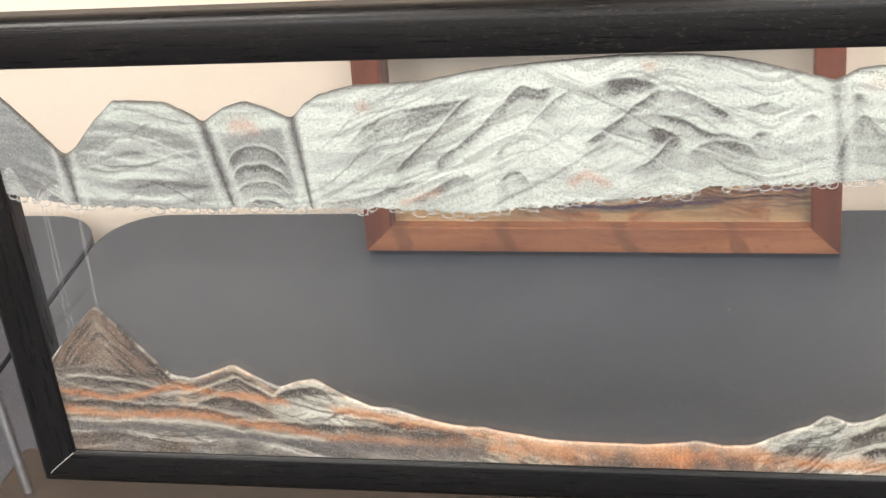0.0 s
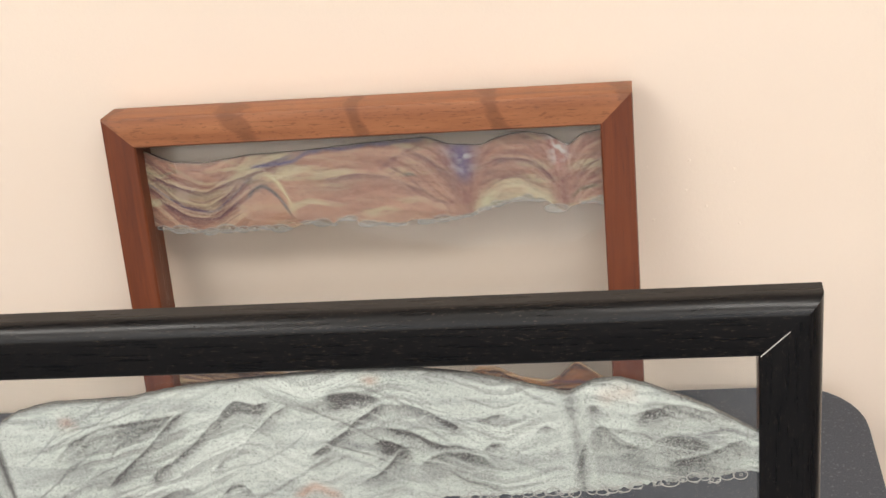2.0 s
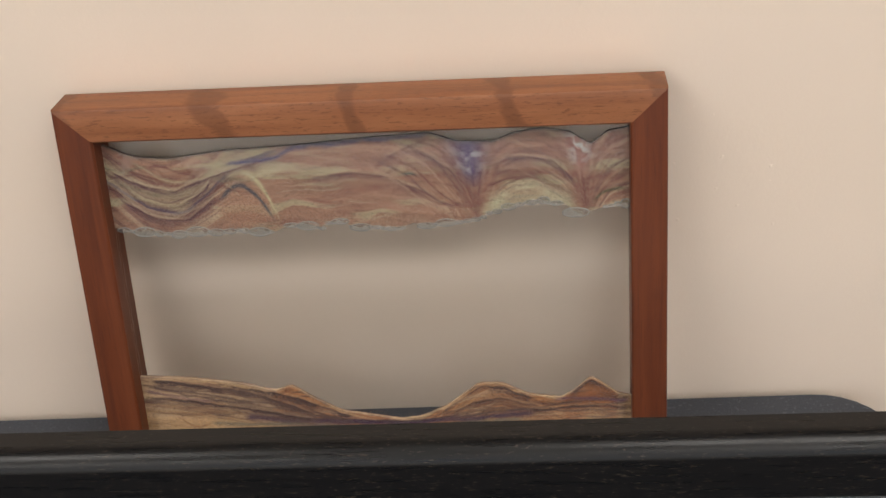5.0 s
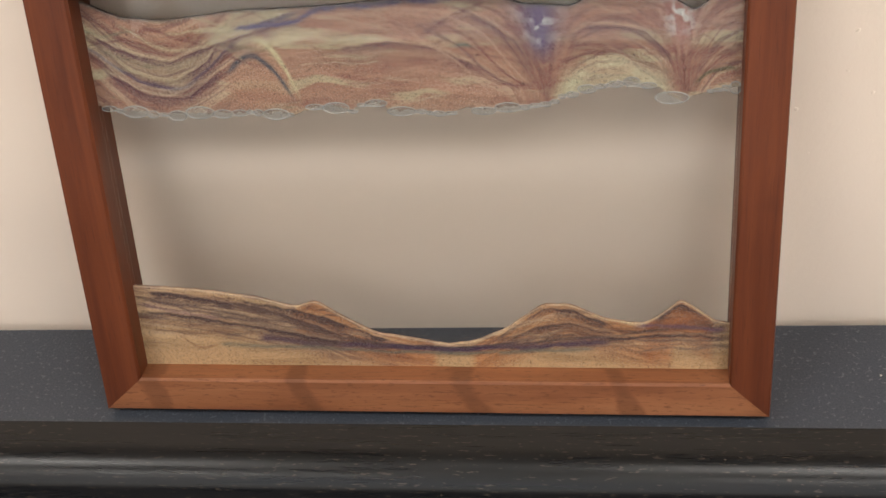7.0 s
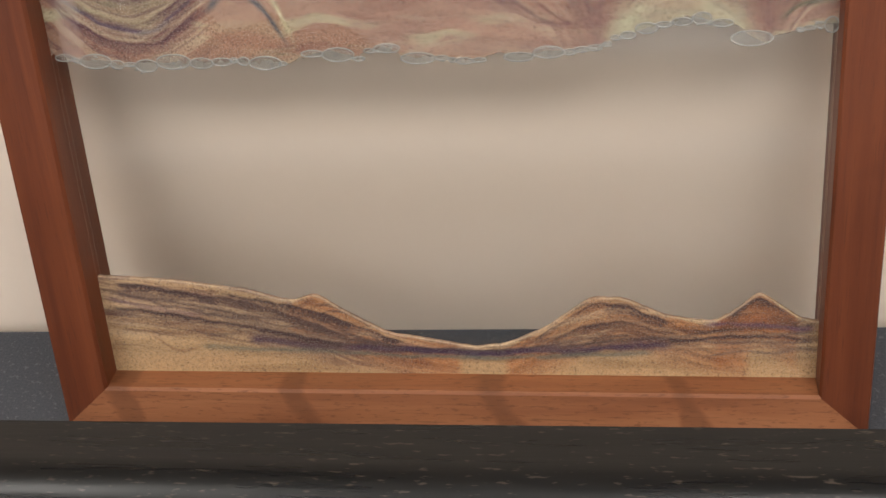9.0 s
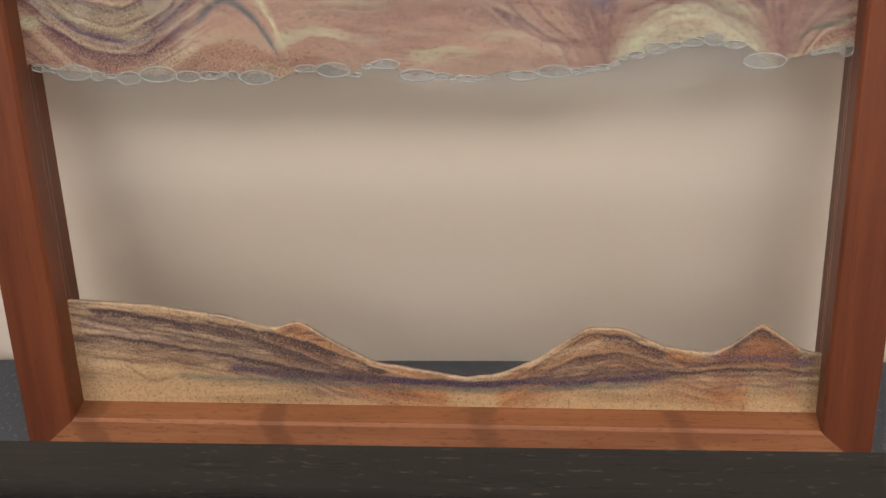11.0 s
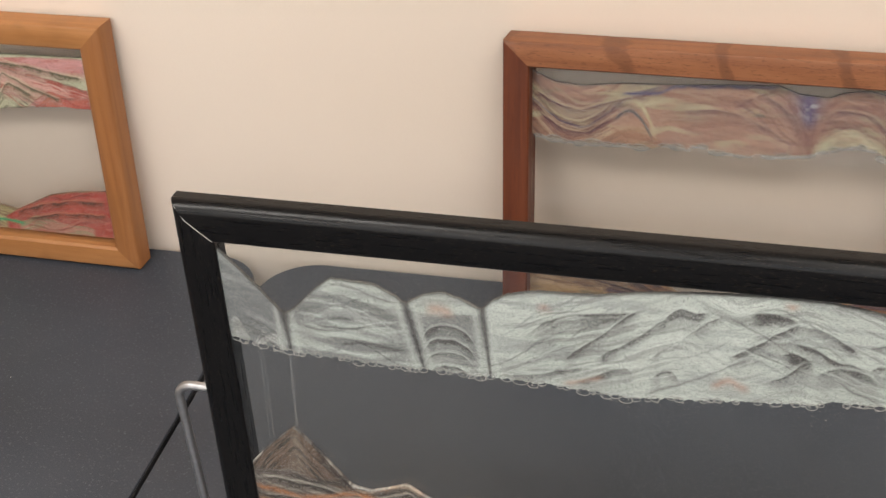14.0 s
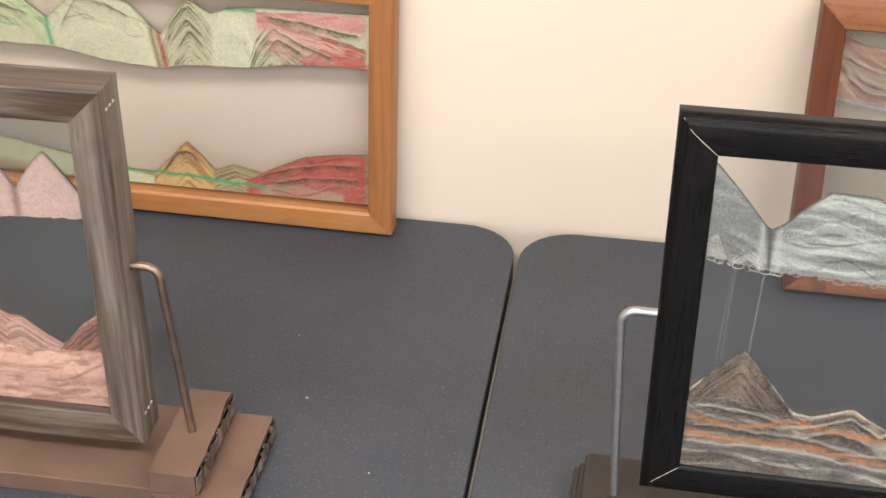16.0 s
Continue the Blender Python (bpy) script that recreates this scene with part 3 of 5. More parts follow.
def brown_upper(u, v, down, up):
    warp = v + 0.010 * (cloud(u * 26, v * 34, 3) - 0.5)
    f = cloud(u * 34 + warp * 20, warp * 210, 7)
    c = blend(np.ones(u.shape + (3,)) * np.array(TAN), (0.36, 0.19, 0.135), np.clip((f - 0.45) * 4, 0, 1))
    c = blend(c, CREAM, np.clip((cloud(u * 30, warp * 160, 21) - 0.55) * 5, 0, 0.8))
    # swept bands that climb from the lower corner to the ridge
    sweep = curve([(0.02, 0.236), (0.05, 0.212), (0.075, 0.206), (0.095, 0.224), (0.115, 0.243), (0.14, 0.250), (0.16, 0.256)], u, 0.008)
    d = v - sweep + 0.003 * (cloud(u * 120, v * 120, 33) - 0.5)
    inside = np.clip((0.150 - u) / 0.015, 0, 1)
    bands = 0.5 + 0.5 * np.sin(d * 700 + 5 * cloud(u * 50, v * 50, 4))
    c = blend(c, CREAM, inside * np.clip(1 - np.abs(d - 0.012) / 0.016, 0, 1) * (0.55 + 0.45 * bands))
    c = blend(c, MAROON, inside * np.exp(-((d - 0.0225) / 0.0018) ** 2) * 0.6)
    c = blend(c, MAROON, inside * np.exp(-((d + 0.001) / 0.0028) ** 2) * 0.8)
    c = blend(c, PURPLE, inside * np.exp(-((d - 0.0025) / 0.0014) ** 2) * 0.75)
    bed = [(0.024, 0.250), (0.045, 0.226), (0.065, 0.218), (0.085, 0.226), (0.110, 0.243), (0.135, 0.250), (0.160, 0.252), (0.200, 0.252), (0.235, 0.250), (0.256, 0.238), (0.268, 0.206),
           (0.274, 0.196), (0.280, 0.216), (0.288, 0.232), (0.302, 0.240), (0.318, 0.240), (0.334, 0.228), (0.343, 0.206), (0.347, 0.200), (0.353, 0.220), (0.362, 0.236), (0.376, 0.242)]
    near = 0.22 + 0.68 * np.clip((0.135 - u) / 0.03, 0, 1) + 0.55 * np.exp(-((u - 0.262) / 0.016) ** 2) + 0.75 * np.clip((u - 0.280) / 0.01, 0, 1)
    c = flow(c, u, v, bed, 640, (0.16, 0.075, 0.085), (0.62, 0.55, 0.38), 210, 0.46 * np.clip(near, 0, 0.95))
    c = flow(c, u, v, [(0.02, 0.225), (0.14, 0.225), (0.19, 0.230), (0.25, 0.222), (0.38, 0.225)], 420, (0.26, 0.12, 0.09), (0.60, 0.42, 0.30), 230, 0.30 * np.clip((u - 0.14) / 0.02, 0, 1) * np.clip((0.262 - u) / 0.02, 0, 1))
    # arch with a cream cap and a dark lining
    a = np.hypot((u - 0.117) / 1.15, v - 0.214)
    c = blend(c, (0.47, 0.28, 0.19), 0.65 * np.clip((0.018 - a) / 0.004, 0, 1))
    c = streak(c, u, v, [(0.098, 0.216), (0.106, 0.226), (0.114, 0.2305), (0.122, 0.226), (0.130, 0.214), (0.137, 0.199)], 0.0022, (0.10, 0.11, 0.13), 0.95, 41, 0.4)
    c = streak(c, u, v, [(0.104, 0.235), (0.114, 0.240), (0.124, 0.236), (0.133, 0.222), (0.140, 0.200)], 0.0034, (0.60, 0.52, 0.33), 0.95, 43, 0.2)
    c = hairs(c, u, v, 26, (0.150, 0.262, 0.202, 0.256), -0.05, 0.045, ((0.52, 0.33, 0.24), MAROON, (0.54, 0.44, 0.31), (0.34, 0.19, 0.13)), 0.0008, 91, 0.6)
    c = hairs(c, u, v, 14, (0.030, 0.120, 0.226, 0.250), -0.25, 0.040, (MAROON, CREAM, (0.22, 0.20, 0.13)), 0.0008, 92, 0.7)
    c = hairs(c, u, v, 16, (0.285, 0.372, 0.214, 0.256), -0.30, 0.030, (MAROON, (0.54, 0.40, 0.28), (0.30, 0.16, 0.12)), 0.0008, 93, 0.65)
    for i, (strength, line) in enumerate((
        (0.7, [(0.025, 0.244), (0.045, 0.232), (0.07, 0.226), (0.10, 0.238), (0.13, 0.246)]), (0.8, [(0.03, 0.222), (0.055, 0.206), (0.075, 0.204), (0.10, 0.222)]),
        (0.6, [(0.16, 0.232), (0.19, 0.236), (0.22, 0.230), (0.25, 0.214)]), (0.7, [(0.282, 0.236), (0.300, 0.244), (0.325, 0.240), (0.343, 0.222)]),
        (0.6, [(0.21, 0.246), (0.235, 0.250), (0.258, 0.236), (0.268, 0.216)]), (0.6, [(0.07, 0.214), (0.09, 0.226), (0.10, 0.240)]))):
        c = shade(c, u, v, line, strength, 0.003, 900 + 9 * i, (0.17, 0.075, 0.09), (0.58, 0.47, 0.33), 0.4)
    # blue-violet crest
    c = streak(c, u, v, [(0.105, 0.244), (0.130, 0.247), (0.143, 0.249), (0.152, 0.2555), (0.18, 0.257), (0.21, 0.2585), (0.245, 0.2605)], 0.0017, (0.12, 0.10, 0.20), 0.9, 45, 0.7)
    c = streak(c, u, v, [(0.205, 0.238), (0.222, 0.248), (0.238, 0.256), (0.247, 0.259)], 0.0014, MAROON, 0.7, 47)
    c = streak(c, u, v, [(0.222, 0.232), (0.230, 0.234), (0.238, 0.230)], 0.0012, (0.10, 0.13, 0.12), 0.8, 48, 0.8)
    for i in range(6):
        d = 0.0045 * i
        tone = (MAROON, (0.20, 0.10, 0.10), (0.52, 0.36, 0.26))[i % 3]
        c = streak(c, u, v, [(0.232 - 1.6 * d, 0.2585 - 0.6 * d), (0.252 - 1.3 * d, 0.250 - d), (0.263 - d, 0.232 - d), (0.270 - 0.5 * d, 0.208)], 0.0010, tone, 0.75, 120 + i, 0.6)
        c = streak(c, u, v, [(0.280 + 0.3 * d, 0.212 + d), (0.288 + 0.6 * d, 0.236), (0.300 + d, 0.247 - 1.2 * d), (0.320, 0.248 - 1.6 * d), (0.336, 0.236 - 1.4 * d), (0.343, 0.214)], 0.0009, tone, 0.6, 130 + i, 0.7)
        c = streak(c, u, v, [(0.349 + 0.5 * d, 0.206 + 0.5 * d), (0.354 + 0.6 * d, 0.222), (0.362 + 0.4 * d, 0.238 - d), (0.3762, 0.246 - 1.3 * d)], 0.0009, tone, 0.65, 140 + i, 0.6)
    # the two clefts
    for cx, z0, w0, s in ((0.2745, 0.199, 0.010, 51), (0.3475, 0.201, 0.008, 61)):
        x = (u - cx + 0.0045 * np.clip((v - z0) / 0.05, 0, 1)) / (0.001 + w0 * np.clip((v - z0) / 0.055, 0, 1.2))
        k = np.exp(-(np.abs(x)) ** 2)
        rings = 0.5 + 0.5 * np.sin(np.abs(x) * 8 + 4 * cloud(u * 160, v * 160, s))
        c = blend(c, MAROON, np.exp(-(x * 0.55) ** 2) * (0.35 + 0.4 * rings))
        c = blend(c, (0.16, 0.12, 0.22) if s == 51 else (0.42, 0.22, 0.18), k * np.clip((v - z0 - 0.022) / 0.012, 0, 1) * 0.85)
        c = blend(c, (0.55, 0.52, 0.46), k * np.clip((v - z0 - 0.03) / 0.01, 0, 1) * np.clip((cloud(u * 300, v * 260, s + 2) - 0.5) * 6, 0, 0.9))
    c = streak(c, u, v, [(0.279, 0.222), (0.295, 0.2285), (0.310, 0.228), (0.330, 0.220), (0.343, 0.210)], 0.0011, MAROON, 0.8, 71)
    c = blend(c, (0.55, 0.50, 0.34), np.clip((u - 0.278) / 0.006, 0, 1) * np.clip((0.342 - u) / 0.006, 0, 1) * np.clip((0.018 - up) / 0.012, 0, 1) * 0.6 * (0.5 + cloud(u * 90, v * 120, 77)))
    c = streak(c, u, v, [(0.350, 0.208), (0.358, 0.216), (0.368, 0.2185), (0.376, 0.218)], 0.0012, (0.16, 0.15, 0.08), 0.8, 73)
    c = blend(c, (0.50, 0.41, 0.29), np.exp(-up / 0.0022) * 0.35)
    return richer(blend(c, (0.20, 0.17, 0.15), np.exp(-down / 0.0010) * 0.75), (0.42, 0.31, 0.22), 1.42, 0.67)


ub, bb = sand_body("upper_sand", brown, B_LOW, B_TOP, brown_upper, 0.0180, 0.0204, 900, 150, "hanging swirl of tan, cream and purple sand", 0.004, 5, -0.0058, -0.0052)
foam(brown, ub, bb, 0.0177, 0.0010, 0.0036, (1.3, 3.2), 0.12, 0.0012, 12)

B_RIDGE = [(0.0238, 0.0885), (0.045, 0.0875), (0.064, 0.086), (0.098, 0.081), (0.115, 0.076), (0.122, 0.0745), (0.128, 0.077), (0.134, 0.0785), (0.147, 0.069), (0.169, 0.056), (0.191, 0.0525), (0.211, 0.0485), (0.227, 0.0505), (0.247, 0.060), (0.258, 0.069), (0.269, 0.077), (0.285, 0.0765), (0.304, 0.067), (0.327, 0.0635), (0.338, 0.071), (0.348, 0.0805), (0.358, 0.073), (0.367, 0.066), (0.3762, 0.0645)]


def brown_lower(u, v, down, up):
    c = np.ones(u.shape + (3,)) * np.array((0.52, 0.38, 0.20))
    c = blend(c, (0.40, 0.28, 0.14), np.clip((cloud(u * 20, v * 220, 2) - 0.5) * 4, 0, 0.8))
    c = dune(c, u, v, [(0.02, 0.0895), (0.064, 0.087), (0.098, 0.082), (0.118, 0.076), (0.150, 0.060), (0.175, 0.052), (0.19, 0.046)], (0.46, 0.33, 0.18), (0.17, 0.10, 0.10), (0.24, 0.14, 0.09), 11, 0.022, 420)
    c = dune(c, u, v, [(0.117, 0.070), (0.128, 0.0785), (0.134, 0.0795), (0.147, 0.070), (0.169, 0.057), (0.192, 0.053), (0.205, 0.050)], (0.42, 0.23, 0.10), (0.50, 0.36, 0.20), (0.30, 0.15, 0.07), 15, 0.018, 500)
    c = dune(c, u, v, [(0.225, 0.047), (0.247, 0.061), (0.269, 0.078), (0.285, 0.077), (0.304, 0.068), (0.33, 0.060), (0.345, 0.056)], (0.44, 0.25, 0.11), (0.22, 0.11, 0.05), (0.30, 0.15, 0.065), 17, 0.020, 520)
    c = dune(c, u, v, [(0.326, 0.0635), (0.338, 0.0715), (0.348, 0.081), (0.358, 0.0735), (0.368, 0.066)], (0.36, 0.16, 0.055), (0.20, 0.085, 0.03), (0.42, 0.20, 0.075), 19, 0.02, 300)
    fan = (0.11, 0.07, 0.06)
    c = hairs(c, u, v, 30, (0.035, 0.20, 0.048, 0.082), -0.22, 0.050, ((0.10, 0.06, 0.055), (0.30, 0.17, 0.08), (0.58, 0.46, 0.27)), 0.0008, 95, 0.8)
    c = hairs(c, u, v, 22, (0.24, 0.375, 0.042, 0.072), 0.18, 0.040, ((0.10, 0.06, 0.055), (0.32, 0.16, 0.07), (0.58, 0.46, 0.27)), 0.0008, 96, 0.75)
    c = flow(c, u, v, [(0.02, 0.085), (0.08, 0.076), (0.14, 0.058), (0.20, 0.044), (0.24, 0.046), (0.28, 0.056), (0.33, 0.057), (0.38, 0.056)], 560, (0.13, 0.07, 0.055), (0.62, 0.52, 0.33), 250, 0.6 * np.clip(0.15 + (v - 0.040) / 0.02, 0, 0.8))
    for i, s in enumerate((0.079, 0.074, 0.069, 0.064, 0.060)):
        c = streak(c, u, v, [(0.028 + 0.018 * i, s), (0.08 + 0.012 * i, s - 0.010), (0.13, s - 0.020 + 0.002 * i), (0.175, 0.0465), (0.23, 0.045)], 0.0011, fan, 0.75, 80 + i, 0.8)
    for i, s in enumerate((0.066, 0.061, 0.056)):
        c = streak(c, u, v, [(0.20, 0.044), (0.25, 0.047 + 0.001 * i), (0.29, 0.051 + 0.002 * i), (0.335, s - 0.006), (0.377, s - 0.004)], 0.0011, fan, 0.7, 90 + i, 0.8)
    c = streak(c, u, v, [(0.095, 0.052), (0.13, 0.0465), (0.20, 0.0445), (0.26, 0.0455), (0.31, 0.049)], 0.0026, (0.09, 0.045, 0.09), 1.0, 97, 0.3)
    c = streak(c, u, v, [(0.07, 0.046), (0.12, 0.043), (0.19, 0.041), (0.25, 0.041), (0.30, 0.044)], 0.0015, (0.17, 0.19, 0.14), 0.7, 98, 0.7)
    c = streak(c, u, v, [(0.32, 0.063), (0.35, 0.0605), (0.377, 0.0605)], 0.0015, (0.17, 0.09, 0.13), 0.85, 99, 0.4)
    c = streak(c, u, v, [(0.024, 0.076), (0.05, 0.069), (0.075, 0.065)], 0.0016, (0.20, 0.12, 0.15), 0.7, 100, 0.5)
    for i, (strength, fade, line) in enumerate((
        (0.9, 0.004, [(0.03, 0.086), (0.06, 0.081), (0.10, 0.074), (0.125, 0.064), (0.15, 0.052)]),
        (0.8, 0.005, [(0.085, 0.080), (0.11, 0.074), (0.122, 0.072), (0.15, 0.062), (0.178, 0.050)]),
        (0.8, 0.003, [(0.026, 0.070), (0.06, 0.066), (0.10, 0.058), (0.15, 0.047)]),
        (0.85, 0.004, [(0.238, 0.051), (0.258, 0.066), (0.27, 0.0745), (0.285, 0.073), (0.31, 0.062)]),
        (0.7, 0.004, [(0.245, 0.050), (0.265, 0.061), (0.285, 0.063), (0.315, 0.054)]),
        (0.8, 0.005, [(0.33, 0.065), (0.348, 0.079), (0.366, 0.066)]),
        (0.8, 0.003, [(0.30, 0.052), (0.335, 0.055), (0.376, 0.054)]))):
        c = shade(c, u, v, line, strength, fade, 800 + 9 * i, (0.10, 0.055, 0.05), (0.56, 0.42, 0.24), 0.3)
    return richer(blend(c, (0.60, 0.50, 0.34), np.exp(-down / 0.0009) * 0.45), (0.47, 0.35, 0.22), 1.35, 0.9) * np.array((1.05, 0.93, 0.97))


sand_body("lower_sand", brown, [(0.0238, 0.0284), (0.3762, 0.0284)], B_RIDGE, brown_lower, 0.0180, 0.0204, 900, 130, "low dunes of tan and brown sand with purple streaks", 0, 9, -0.0112, -0.0070)

# ---------------------------------------------------------------- black swivel sand picture on its stand
KW, KH, KM = 0.606, 0.3186, 0.0284
BLACK = [(0.0, 0.0090), (0.0, 0.0016), (0.0, 0.0006), (0.0004, -0.0012), (0.0016, -0.0034), (0.0036, -0.0054), (0.0058, -0.0066), (0.0066, -0.0069), (0.0076, -0.0070), (0.0258, -0.0070), (0.0272, -0.0066), (0.0284, -0.0052), (0.0284, 0.0090)]
black = thing("swivel_sand_picture", pose(-0.1320, -0.3664, 0.7872, -1.56, -0.26, -0.84) @ Matrix.Scale(1.0075, 4),
              "black oak framed swivel sand picture with grey sand on a stand", "sand picture", "framed sand pictures")
frame_rails(black, KW, KH, BLACK, (BLACK_H, BLACK_V), 0.95, 0.0, -0.003)
slab("front_pane", KM + 0.0004, -0.0050, KM * 0.8, KW - KM - 0.0004, -0.0040, KH - KM, CLEAR, black, "clear glass pane")
slab("back_pane", KM + 0.0004, 0.0000, KM * 0.8, KW - KM - 0.0004, 0.0012, KH - KM, CLEAR, black, "clear glass pane")
for sx, (z0, z1), flip in ((1, (KH - 0.003, KH - KM), False), (1, (0.006, KM * 0.95 + 0.003), True)):
    path = [(0.0035, -0.0052, z0), (0.010, -0.0074, z0 + (z1 - z0) * 0.35), (0.0176, -0.0074, z0 + (z1 - z0) * 0.62), (0.0276, -0.0070, z1 + (0.001 if not flip else -0.001))]
    part("mitre_gap", tube(path, 0.00026, 6), CHIP, black, "pale worn mitre line")
part("mitre_gap", tube([(KW - 0.0278, -0.0070, KH - 0.0278), (KW - 0.0150, -0.0074, KH - 0.0150)], 0.00026, 6), CHIP, black, "pale worn mitre line")

PALE, SLATE, INK, RUST = (0.72, 0.77, 0.73), (0.25, 0.26, 0.27), (0.045, 0.038, 0.040), (0.62, 0.33, 0.22)
K_TOP = [(0.0255, 0.285), (0.042, 0.269), (0.057, 0.253), (0.0725, 0.236), (0.080, 0.241), (0.093, 0.256), (0.107, 0.269), (0.125, 0.2685), (0.138, 0.267), (0.150, 0.260), (0.156, 0.255), (0.168, 0.263), (0.181, 0.2675), (0.196, 0.262), (0.206, 0.256), (0.214, 0.264), (0.225, 0.270), (0.244, 0.2745), (0.286, 0.2765), (0.310, 0.2815), (0.340, 0.285), (0.387, 0.2885), (0.424, 0.288), (0.450, 0.284), (0.470, 0.2785), (0.492, 0.272), (0.503, 0.278), (0.515, 0.2795), (0.529, 0.2755), (0.557, 0.2625), (0.5803, 0.2475)]
K_LOW = [(0.0255, 0.214), (0.069, 0.205), (0.110, 0.204), (0.154, 0.202), (0.209, 0.203), (0.240, 0.2035), (0.275, 0.201), (0.304, 0.199), (0.330, 0.202), (0.354, 0.2045), (0.385, 0.207), (0.415, 0.210), (0.430, 0.214), (0.460, 0.2145), (0.493, 0.2155), (0.530, 0.220), (0.560, 0.2235), (0.5803, 0.226)]


